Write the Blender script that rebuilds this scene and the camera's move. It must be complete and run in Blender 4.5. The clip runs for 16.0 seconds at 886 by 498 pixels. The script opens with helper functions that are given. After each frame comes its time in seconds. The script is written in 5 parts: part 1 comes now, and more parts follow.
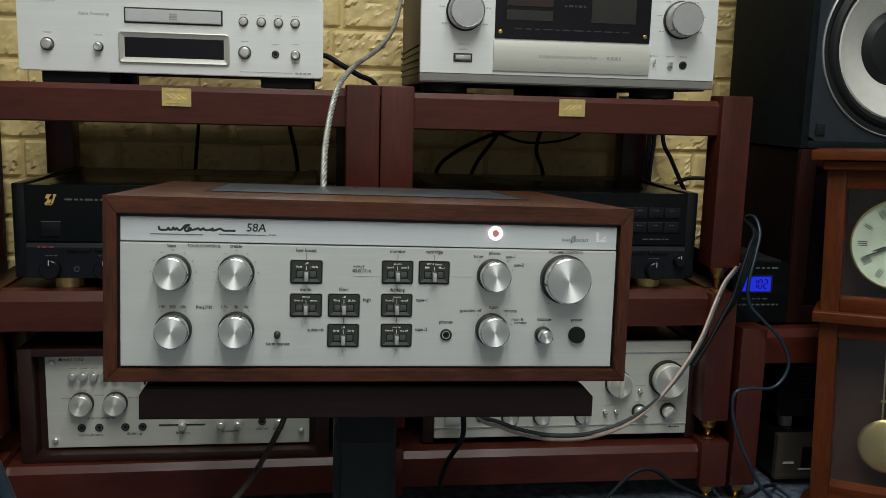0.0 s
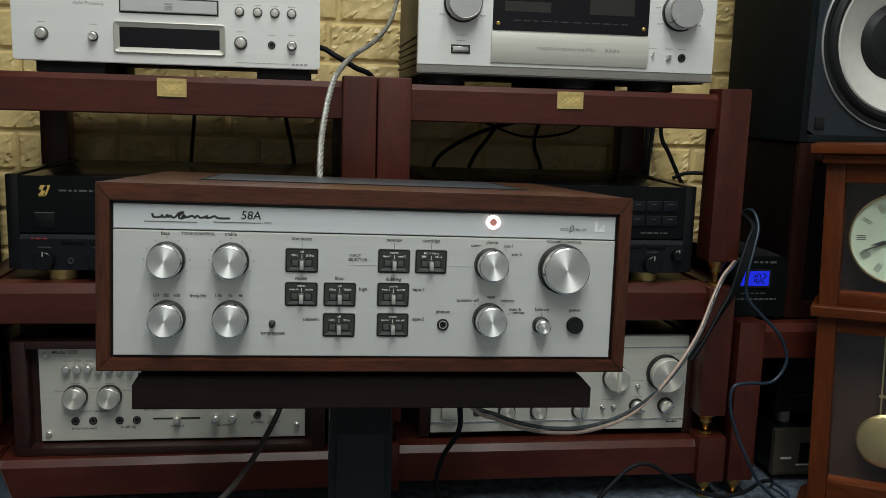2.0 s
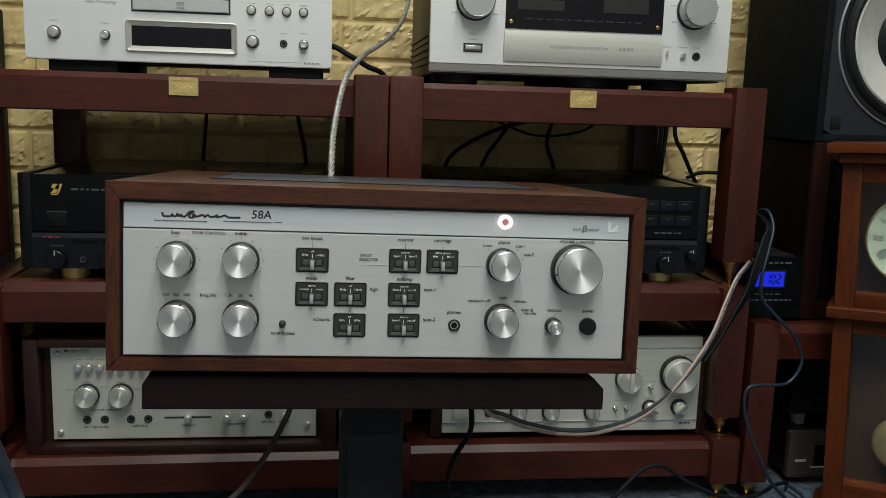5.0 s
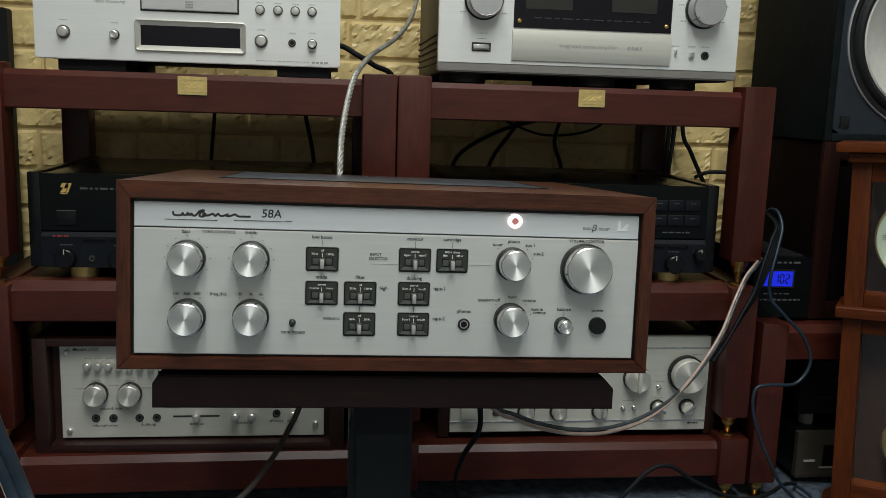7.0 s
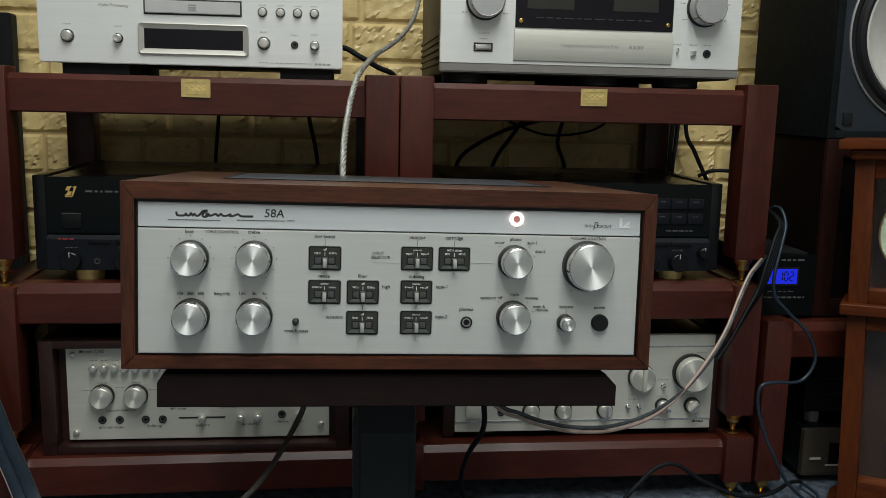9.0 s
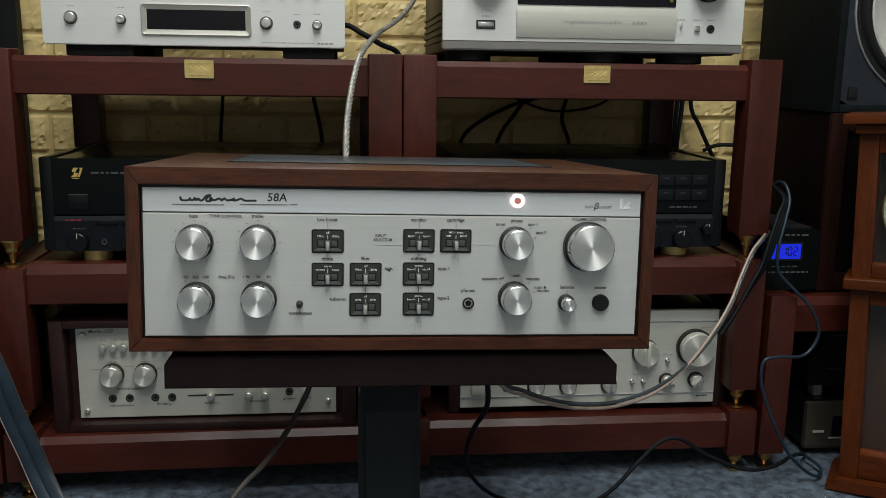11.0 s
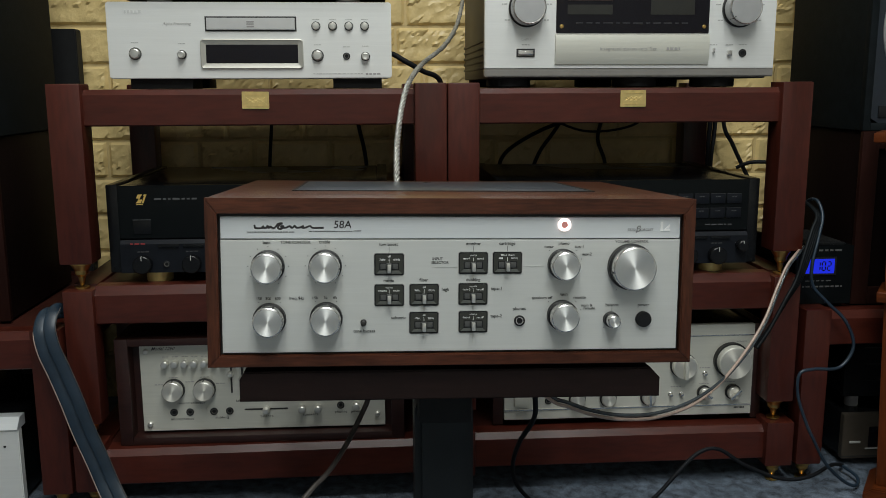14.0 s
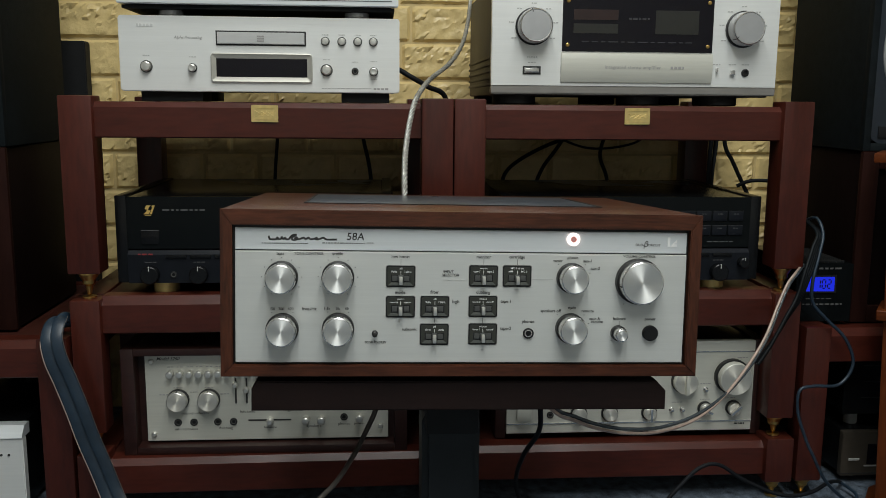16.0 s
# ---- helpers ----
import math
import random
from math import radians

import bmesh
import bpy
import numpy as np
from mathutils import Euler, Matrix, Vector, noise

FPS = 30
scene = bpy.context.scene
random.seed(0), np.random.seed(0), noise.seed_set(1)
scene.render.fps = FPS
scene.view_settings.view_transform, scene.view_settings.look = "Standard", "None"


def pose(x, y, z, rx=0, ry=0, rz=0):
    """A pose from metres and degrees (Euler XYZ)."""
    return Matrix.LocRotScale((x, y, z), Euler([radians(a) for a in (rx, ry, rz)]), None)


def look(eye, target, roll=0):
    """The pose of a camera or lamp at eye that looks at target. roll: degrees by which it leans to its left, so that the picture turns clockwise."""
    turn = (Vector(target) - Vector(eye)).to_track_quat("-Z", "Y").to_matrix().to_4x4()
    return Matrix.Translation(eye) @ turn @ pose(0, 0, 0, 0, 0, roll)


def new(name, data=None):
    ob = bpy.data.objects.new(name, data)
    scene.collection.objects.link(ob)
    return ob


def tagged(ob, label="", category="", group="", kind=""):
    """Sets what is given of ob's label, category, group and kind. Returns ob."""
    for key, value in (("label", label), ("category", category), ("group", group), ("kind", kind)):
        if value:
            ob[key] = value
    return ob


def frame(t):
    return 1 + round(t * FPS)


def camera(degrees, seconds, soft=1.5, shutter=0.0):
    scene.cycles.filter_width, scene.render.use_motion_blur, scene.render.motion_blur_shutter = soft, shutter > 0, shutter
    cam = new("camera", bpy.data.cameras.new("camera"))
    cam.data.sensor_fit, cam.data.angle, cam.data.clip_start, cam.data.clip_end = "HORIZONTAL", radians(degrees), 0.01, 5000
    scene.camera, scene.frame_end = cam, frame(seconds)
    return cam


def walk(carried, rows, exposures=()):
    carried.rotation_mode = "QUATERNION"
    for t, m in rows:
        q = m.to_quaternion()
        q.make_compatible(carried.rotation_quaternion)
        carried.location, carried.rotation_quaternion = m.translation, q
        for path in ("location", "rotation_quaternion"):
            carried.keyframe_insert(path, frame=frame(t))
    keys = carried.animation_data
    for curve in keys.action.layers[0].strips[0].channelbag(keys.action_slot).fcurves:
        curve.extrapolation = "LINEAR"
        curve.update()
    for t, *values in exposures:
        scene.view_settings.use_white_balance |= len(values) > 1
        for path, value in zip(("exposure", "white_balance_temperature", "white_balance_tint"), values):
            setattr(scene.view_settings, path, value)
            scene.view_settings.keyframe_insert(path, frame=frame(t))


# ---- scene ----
cam = camera(53.0, 16.0, soft=0.8)
PATH = [
    (0, (-0.081, -1.356, 0.665), (0.183, 0.599, 0.336), 1.6),
    (0.5, (-0.086, -1.358, 0.665), (0.177, 0.598, 0.336), 1.6),
    (1, (-0.082, -1.354, 0.661), (0.184, 0.6, 0.332), 1.7),
    (1.5, (-0.082, -1.35, 0.656), (0.185, 0.604, 0.324), 1.8),
    (2, (-0.08, -1.349, 0.655), (0.191, 0.604, 0.323), 1.8),
    (2.5, (-0.079, -1.347, 0.659), (0.194, 0.606, 0.325), 1.6),
    (3, (-0.08, -1.345, 0.659), (0.183, 0.609, 0.326), 1.6),
    (3.5, (-0.082, -1.342, 0.656), (0.171, 0.613, 0.32), 1.6),
    (4, (-0.078, -1.343, 0.655), (0.17, 0.612, 0.319), 1.7),
    (6.5, (-0.081, -1.341, 0.654), (0.155, 0.617, 0.321), 1.8),
    (7, (-0.082, -1.342, 0.654), (0.149, 0.616, 0.318), 1.8),
    (7.5, (-0.081, -1.341, 0.654), (0.148, 0.617, 0.318), 1.8),
    (8, (-0.08, -1.342, 0.655), (0.145, 0.617, 0.322), 1.8),
    (8.5, (-0.081, -1.344, 0.659), (0.143, 0.615, 0.326), 1.6),
    (9, (-0.079, -1.346, 0.651), (0.139, 0.614, 0.32), 1.3),
    (9.5, (-0.085, -1.345, 0.644), (0.13, 0.613, 0.299), 1.1),
    (9.7, (-0.087, -1.345, 0.641), (0.126, 0.61, 0.282), 1.0),
    (11.8, (-0.068, -1.377, 0.682), (0.103, 0.576, 0.287), 0.2),
    (12, (-0.071, -1.39, 0.687), (0.072, 0.566, 0.292), -0.2),
    (12.5, (-0.1, -1.409, 0.695), (0.01, 0.547, 0.295), -0.7),
    (13, (-0.111, -1.407, 0.695), (0.012, 0.549, 0.296), -0.3),
    (13.5, (-0.102, -1.408, 0.69), (0.021, 0.554, 0.32), -0.2),
    (14, (-0.102, -1.41, 0.68), (0.031, 0.553, 0.319), -0.2),
    (14.5, (-0.112, -1.412, 0.681), (0.021, 0.55, 0.32), -0.3),
    (15, (-0.133, -1.426, 0.686), (0.002, 0.54, 0.339), -0.0),
    (15.5, (-0.128, -1.425, 0.685), (0.01, 0.543, 0.356), 0.5),
    (16, (-0.118, -1.423, 0.68), (0.025, 0.545, 0.353), 0.5),
]
walk(cam, [(t, look(eye, target, roll)) for t, eye, target, roll in PATH])

# ---- light ----
world = bpy.data.worlds.new("world")
scene.world = world
world.use_nodes = True
world.node_tree.nodes["Background"].inputs[0].default_value = (0.6, 0.7, 1.0, 1)
world.node_tree.nodes["Background"].inputs[1].default_value = 0.05


def ceiling_tube(x, y, w, d, watts, colour):
    data = bpy.data.lights.new("ceiling_tube", "AREA")
    data.shape, data.size, data.size_y, data.energy, data.color = "RECTANGLE", w, d, watts, colour
    ob = new("ceiling_tube", data)
    ob.matrix_world = look((x, y, 2.52), (x, y + 0.001, 0))
    return ob


for tube_x in (-0.24, 0.36):
    ceiling_tube(tube_x, -1.55, 0.28, 2.3, 37, (0.96, 1.0, 0.975))
scene.view_settings.exposure = -0.08


# ---- materials ----
def material(name, colour, rough=0.5, metal=0.0, spread=0.12, scale=30.0, stretch=(1, 1, 1), bump=0.0, bump_scale=200.0,
             coat=0.0, aniso=0.0, stain=0.0, per_object=0.0, emit=None, strength=0.0, rough_spread=0.08, spec=0.5, dust=0.0):
    """A procedural surface: grain at one scale, patches at a larger one, fine relief."""
    m = bpy.data.materials.new(name)
    m.use_nodes = True
    nt = m.node_tree
    n, l = nt.nodes, nt.links
    b = n["Principled BSDF"]
    b.inputs["Metallic"].default_value = metal
    b.inputs["Coat Weight"].default_value = coat
    b.inputs["Coat Roughness"].default_value = 0.15
    b.inputs["Specular IOR Level"].default_value = spec
    b.inputs["Sheen Weight"].default_value, b.inputs["Sheen Roughness"].default_value = dust, 0.35
    b.inputs["Sheen Tint"].default_value = (1.0, 0.88, 0.86, 1)
    tc, mp = n.new("ShaderNodeTexCoord"), n.new("ShaderNodeMapping")
    mp.inputs["Scale"].default_value = stretch
    l.new(tc.outputs["Object"], mp.inputs["Vector"])
    grain, patch = n.new("ShaderNodeTexNoise"), n.new("ShaderNodeTexNoise")
    grain.inputs["Scale"].default_value, grain.inputs["Detail"].default_value = scale, 6
    patch.inputs["Scale"].default_value, patch.inputs["Detail"].default_value = scale * 0.13, 3
    l.new(mp.outputs[0], grain.inputs["Vector"])
    l.new(mp.outputs[0], patch.inputs["Vector"])
    add = n.new("ShaderNodeMath")
    add.operation = "ADD"
    l.new(grain.outputs["Fac"], add.inputs[0])
    l.new(patch.outputs["Fac"], add.inputs[1])
    ramp = n.new("ShaderNodeMapRange")
    ramp.inputs["From Min"].default_value, ramp.inputs["From Max"].default_value = 0.7, 1.3
    ramp.inputs["To Min"].default_value, ramp.inputs["To Max"].default_value = 1 - spread, 1 + spread
    l.new(add.outputs[0], ramp.inputs["Value"])
    val = ramp.outputs[0]
    if per_object:
        info, mul, rnd = n.new("ShaderNodeObjectInfo"), n.new("ShaderNodeMath"), n.new("ShaderNodeMapRange")
        rnd.inputs["To Min"].default_value, rnd.inputs["To Max"].default_value = 1 - per_object, 1 + per_object
        mul.operation = "MULTIPLY"
        l.new(info.outputs["Random"], rnd.inputs["Value"])
        l.new(rnd.outputs[0], mul.inputs[0])
        l.new(val, mul.inputs[1])
        val = mul.outputs[0]
    mix = n.new("ShaderNodeVectorMath")
    mix.operation = "SCALE"
    mix.inputs[0].default_value = colour
    l.new(val, mix.inputs["Scale"])
    l.new(mix.outputs[0], b.inputs["Base Color"])
    rr = n.new("ShaderNodeMapRange")
    rr.inputs["To Min"].default_value, rr.inputs["To Max"].default_value = max(0.02, rough - rough_spread), min(1, rough + rough_spread)
    l.new(patch.outputs["Fac"], rr.inputs["Value"])
    l.new(rr.outputs[0], b.inputs["Roughness"])
    if bump:
        fine, bp = n.new("ShaderNodeTexNoise"), n.new("ShaderNodeBump")
        fine.inputs["Scale"].default_value, fine.inputs["Detail"].default_value = bump_scale, 4
        l.new(mp.outputs[0], fine.inputs["Vector"])
        bp.inputs["Strength"].default_value, bp.inputs["Distance"].default_value = bump, 0.002
        l.new(fine.outputs["Fac"], bp.inputs["Height"])
        l.new(bp.outputs[0], b.inputs["Normal"])
    if aniso:
        b.inputs["Anisotropic"].default_value = aniso
        b.inputs["Anisotropic Rotation"].default_value = 0.25
        tan = n.new("ShaderNodeTangent")
        tan.direction_type, tan.axis = "RADIAL", "Y"
        l.new(tan.outputs[0], b.inputs["Tangent"])
    if emit:
        b.inputs["Emission Color"].default_value = (*emit, 1)
        b.inputs["Emission Strength"].default_value = strength
    return m


def glass(name, colour, rough=0.03):
    m = bpy.data.materials.new(name)
    m.use_nodes = True
    b = m.node_tree.nodes["Principled BSDF"]
    b.inputs["Base Color"].default_value = (*colour, 1)
    b.inputs["Transmission Weight"].default_value = 1.0
    b.inputs["Roughness"].default_value, b.inputs["IOR"].default_value = rough, 1.35
    return m


M_RACK = material("rack_wood", (0.060, 0.0118, 0.0068), 0.35, 0, 0.3, 26, (1, 6, 6), 0.05, 300, spec=0.42)
M_RACK_UP = material("rack_wood_upright", (0.060, 0.0118, 0.0068), 0.35, 0, 0.3, 26, (6, 6, 1), 0.05, 300, spec=0.42)
M_SHELF = material("shelf_wood", (0.042, 0.010, 0.0065), 0.42, 0, 0.3, 26, (1, 6, 6), 0.05, 300)
M_WALNUT = material("walnut", (0.066, 0.0195, 0.0090), 0.34, 0, 0.5, 45, (1, 9, 9), 0.12, 260, coat=0.35, spec=0.2)
M_WALNUT_UP = material("walnut_upright", (0.066, 0.0195, 0.0090), 0.34, 0, 0.5, 45, (9, 9, 1), 0.12, 260, coat=0.35, spec=0.2)
M_CASE = material("case_wood", (0.024, 0.0075, 0.0058), 0.4, 0, 0.35, 40, (1, 8, 8), 0.08, 260)
M_CLOCK = material("cherry_wood", (0.088, 0.0205, 0.0048), 0.42, 0, 0.35, 30, (7, 7, 1), 0.08, 260, coat=0.05, spec=0.15)
M_CLOCK_FLAT = material("cherry_wood_level", (0.088, 0.0205, 0.0048), 0.42, 0, 0.35, 30, (1, 7, 7), 0.08, 260, coat=0.05, spec=0.15)
# one mahogany in two tones: shade on the box sides is in the darker colour
M_BOXSHADED = material("mahogany_veneer_shaded", (0.0065, 0.0034, 0.0030), 0.5, 0, 0.3, 22, (5, 5, 1), 0.05, 260, spec=0.08)
M_BOXLIT = material("mahogany_lit_front", (0.019, 0.0062, 0.0045), 0.5, 0, 0.3, 22, (5, 5, 1), 0.05, 260, spec=0.1)
M_BOARD = material("stand_board_wood", (0.013, 0.0062, 0.0052), 0.55, 0, 0.3, 30, (1, 7, 7), 0.08, 260, spec=0.2)
M_PANEL = material("brushed_panel_silver", (0.635, 0.645, 0.618), 0.42, 0.3, 0.035, 60, (0.4, 30, 30), 0.03, 300)
M_SILVER = material("satin_silver", (0.82, 0.825, 0.80), 0.42, 0.3, 0.03, 60, (0.4, 30, 30), 0.03, 300)
M_SILVER_WARM = material("champagne_silver", (0.62, 0.612, 0.54), 0.42, 0.3, 0.04, 60, (0.4, 30, 30), 0.03, 300)
M_SILVER_COOL = material("cool_silver", (0.76, 0.79, 0.80), 0.4, 0.35, 0.03, 60, (0.4, 30, 30), 0.03, 300)
M_SPUN = material("spun_aluminium", (0.93, 0.93, 0.90), 0.50, 1.0, 0.06, 60, aniso=0.76, rough_spread=0.02)
M_CHROME = material("polished_aluminium", (0.80, 0.79, 0.77), 0.24, 1.0, 0.05, 60)
M_SPUNWARM = material("spun_champagne", (0.84, 0.81, 0.72), 0.48, 0.8, 0.05, 60, aniso=0.74, rough_spread=0.02)
M_BUTTON = material("button_silver", (0.74, 0.73, 0.68), 0.36, 0.85, 0.05, 60)
M_BEZEL = material("champagne_bezel", (0.50, 0.485, 0.43), 0.4, 0.4, 0.04, 60)
M_TRAY = material("tray_silver", (0.66, 0.66, 0.65), 0.35, 0.5, 0.04, 60)
M_LEVER = material("lever_grey", (0.085, 0.087, 0.083), 0.4, 0.2, 0.1, 60)
M_SOCKET = material("socket_metal", (0.16, 0.155, 0.14), 0.35, 0.6, 0.1, 60)
M_KNOBGREY = material("matte_grey_aluminium", (0.50, 0.50, 0.50), 0.42, 0.6, 0.05, 60)
M_BRASS = material("brass", (0.62, 0.40, 0.13), 0.3, 1.0, 0.12, 80)
M_GOLD = material("gold_badge", (0.72, 0.55, 0.22), 0.4, 0.55, 0.15, 120)
M_BLACK = material("black_lacquer", (0.0060, 0.0064, 0.007), 0.25, 0, 0.2, 40, spec=0.28)
M_BLACKMATT = material("black_matt", (0.009, 0.0095, 0.010), 0.65, 0, 0.25, 60, bump=0.1, bump_scale=500, spec=0.25)
M_BLUEBLACK = material("blue_black_metal", (0.007, 0.0085, 0.012), 0.42, 0, 0.2, 40, spec=0.22)
M_DARKGREY = material("dark_grey_metal", (0.024, 0.023, 0.022), 0.5, 0.3, 0.15, 50)
M_VENT = material("vent_steel", (0.06, 0.075, 0.095), 0.3, 0.5, 0.15, 60)
M_BRONZE = material("bronze_metal", (0.09, 0.075, 0.058), 0.45, 0.5, 0.12, 50)
M_LIP = material("satin_grey_brown_metal", (0.27, 0.255, 0.235), 0.42, 0.4, 0.06, 50)
M_PILLAR = material("painted_black_steel", (0.0085, 0.0118, 0.0132), 0.5, 0, 0.2, 40, bump=0.1, bump_scale=420, spec=0.35)
M_SPEAKER = material("speaker_vinyl", (0.0065, 0.0092, 0.0105), 0.75, 0, 0.35, 60, bump=0.3, bump_scale=420, spec=0.12)
M_BAFFLE = material("speaker_baffle", (0.013, 0.019, 0.027), 0.5, 0, 0.2, 60, bump=0.1, bump_scale=420)
M_CONE = material("paper_cone", (0.62, 0.61, 0.56), 0.75, 0, 0.06, 60, bump=0.15, bump_scale=240)
M_RUBBER = material("black_rubber", (0.010, 0.0105, 0.0115), 0.5, 0, 0.2, 60, spec=0.25)
M_INK = material("dark_ink", (0.025, 0.024, 0.023), 0.6, 0, 0.1, 60)
M_GREYINK = material("grey_ink", (0.34, 0.33, 0.32), 0.6, 0, 0.1, 60)
M_PALEINK = material("pale_ink", (0.45, 0.45, 0.43), 0.6, 0, 0.1, 60)
M_DIMINK = material("dim_ink", (0.10, 0.10, 0.10), 0.6, 0, 0.1, 60)
M_FAINTINK = material("faint_ink", (0.035, 0.035, 0.038), 0.5, 0, 0.1, 60)
M_WHITEINK = material("white_ink", (0.88, 0.88, 0.86), 0.6, 0, 0.1, 60)
M_GHOSTINK = material("ghost_ink", (0.64, 0.64, 0.62), 0.5, 0, 0.1, 60)
M_GOLDINK = material("gold_ink", (0.75, 0.50, 0.14), 0.5, 0.3, 0.1, 60)
M_REDINK = material("red_ink", (0.30, 0.03, 0.03), 0.6, 0, 0.1, 60)
# switch plate tone with the light on its lower slope put into the colour
M_SWITCHLIT = material("switch_lit_bevel", (0.10, 0.105, 0.095), 0.45, 0.1, 0.12, 60)
M_SWITCH = material("switch_plate", (0.045, 0.047, 0.040), 0.5, 0.0, 0.12, 60, spec=0.2)
M_BLACKRING = material("black_ring", (0.006, 0.006, 0.006), 0.5)
M_LAMP = material("lit_ring", (1, 0.9, 0.85), 0.5, emit=(1.0, 0.80, 0.74), strength=2.6)
M_LAMPCORE = material("lamp_core", (0.5, 0.22, 0.2), 0.5, emit=(0.9, 0.35, 0.3), strength=0.12)
M_LCD = material("blue_display", (0.01, 0.015, 0.25), 0.3, emit=(0.016, 0.035, 1.0), strength=0.6, spec=0.2)
M_LCDINK = material("display_digit", (0.005, 0.005, 0.03), 0.4)
M_DISPLAY = material("dark_display", (0.007, 0.006, 0.009), 0.08, 0, 0.1, 40, rough_spread=0.02, spec=0.3)
M_GLOSSBLACK = material("gloss_black_panel", (0.005, 0.0062, 0.0066), 0.14, 0, 0.1, 40, rough_spread=0.03, spec=0.16)
M_METERRED = material("meter_amber", (0.019, 0.006, 0.004), 0.5, 0, 0.2, 60)
M_METERDIM = material("meter_olive", (0.015, 0.0145, 0.011), 0.5, 0, 0.2, 60)
M_DIAL = material("dial_paper", (0.31, 0.36, 0.275), 0.55, 0, 0.06, 20)
M_PEND = material("pendulum_brass", (0.50, 0.40, 0.20), 0.35, 0.9, 0.1, 40)
M_CLOCKBACK = material("clock_back_board", (0.034, 0.015, 0.008), 0.5, 0, 0.3, 30, (7, 7, 1))
M_PANE = glass("clock_glass", (0.96, 0.97, 0.96))
M_BRAID = material("silver_braid", (0.36, 0.36, 0.335), 0.35, 0.5, 0.35, 260, (1, 1, 0.3), 0.5, 300)
M_CABLE = material("black_cable", (0.006, 0.007, 0.009), 0.6, 0, 0.2, 60, spec=0.2)
M_CABLERIBBON = material("dark_ribbon_cable", (0.0055, 0.0075, 0.009), 0.5, 0, 0.25, 60, spec=0.15)
M_CABLEBLUE = material("blue_grey_cable", (0.014, 0.027, 0.043), 0.4, 0, 0.25, 60)
M_CABLECLEAR = material("clear_cable", (0.060, 0.072, 0.080), 0.12, 0.2, 0.35, 90, (1, 1, 1))
M_CABLEPINK = material("copper_cable", (0.40, 0.30, 0.25), 0.35, 0.1, 0.2, 60)
M_CORD = material("brown_grey_cord", (0.075, 0.064, 0.056), 0.5, 0, 0.2, 60)
M_BRICK = material("gold_foam_brick", (0.76, 0.580, 0.262), 0.36, 0, 0.12, 24, bump=0.55, bump_scale=130, per_object=0.04)
M_MORTAR = material("gold_foam_joint", (0.66, 0.50, 0.23), 0.6, 0, 0.12, 24, bump=0.2, bump_scale=150)
M_CARPET = material("blue_grey_carpet", (0.092, 0.116, 0.150), 0.95, 0, 0.9, 420, bump=1.0, bump_scale=520)
M_PLASTER = material("cream_plaster", (0.60, 0.60, 0.58), 0.8, 0, 0.06, 6, bump=0.1, bump_scale=90)
M_CEIL = material("white_ceiling", (0.75, 0.74, 0.72), 0.85, 0, 0.04, 6, bump=0.1, bump_scale=90)


# ---- shapes ----
def put(name, bm, mat, parent=None, label="", loc=(0, 0, 0), angle=20):
    me = bpy.data.meshes.new(name)
    bm.to_mesh(me)
    bm.free()
    me.materials.append(mat)
    me.shade_smooth()
    me.set_sharp_from_angle(angle=radians(angle))
    ob = new(name, me)
    ob.location = loc
    ob.parent = parent
    if label:
        ob["label"] = label
    return ob


def block(x0, x1, y0, y1, z0, z1, bevel=0.0, seg=2):
    bm = bmesh.new()
    bmesh.ops.create_cube(bm, size=1)
    for v in bm.verts:
        v.co = Vector((x0 if v.co.x < 0 else x1, y0 if v.co.y < 0 else y1, z0 if v.co.z < 0 else z1))
    if bevel:
        bmesh.ops.bevel(bm, geom=list(bm.edges), offset=bevel, segments=seg, affect="EDGES", profile=0.6)
    return bm


def rail(x0, x1, y0, y1, z0, z1, cut=0.010):
    """A bar along x with a planed chamfer on its upper front edge."""
    prof = ((y0, z0 + 0.002), (y0, z1 - cut), (y0 + cut, z1), (y1 - 0.002, z1), (y1, z1 - 0.002), (y1, z0), (y0 + 0.002, z0))
    bm = bmesh.new()
    ends = [[bm.verts.new((x, y, z)) for y, z in prof] for x in (x0, x1)]
    bm.faces.new(ends[0])
    bm.faces.new(ends[1][::-1])
    for i in range(len(prof)):
        j = (i + 1) % len(prof)
        bm.faces.new((ends[0][i], ends[1][i], ends[1][j], ends[0][j]))
    bmesh.ops.recalc_face_normals(bm, faces=bm.faces)
    return bm


def outline(points, y0, y1, bevel=0.0):
    """A plate of that x, z outline (counter-clockwise as seen from -y), from y0 (front) to y1."""
    bm = bmesh.new()
    front = [bm.verts.new((x, y0, z)) for x, z in points]
    back = [bm.verts.new((x, y1, z)) for x, z in points]
    face = bm.faces.new(front)
    bm.faces.new(back[::-1])
    for i in range(len(points)):
        j = (i + 1) % len(points)
        bm.faces.new((front[j], front[i], back[i], back[j]))
    bmesh.ops.recalc_face_normals(bm, faces=bm.faces)
    if bevel:
        bmesh.ops.bevel(bm, geom=list(face.edges), offset=bevel, segments=2, affect="EDGES")
    return bm


def round_rect(x0, x1, z0, z1, r, n=6):
    pts = []
    for cx, cz, a0 in ((x1 - r, z1 - r, 0), (x0 + r, z1 - r, 90), (x0 + r, z0 + r, 180), (x1 - r, z0 + r, 270)):
        for k in range(n + 1):
            a = radians(a0 + 90 * k / n)
            pts.append((cx + r * math.cos(a), cz + r * math.sin(a)))
    return pts


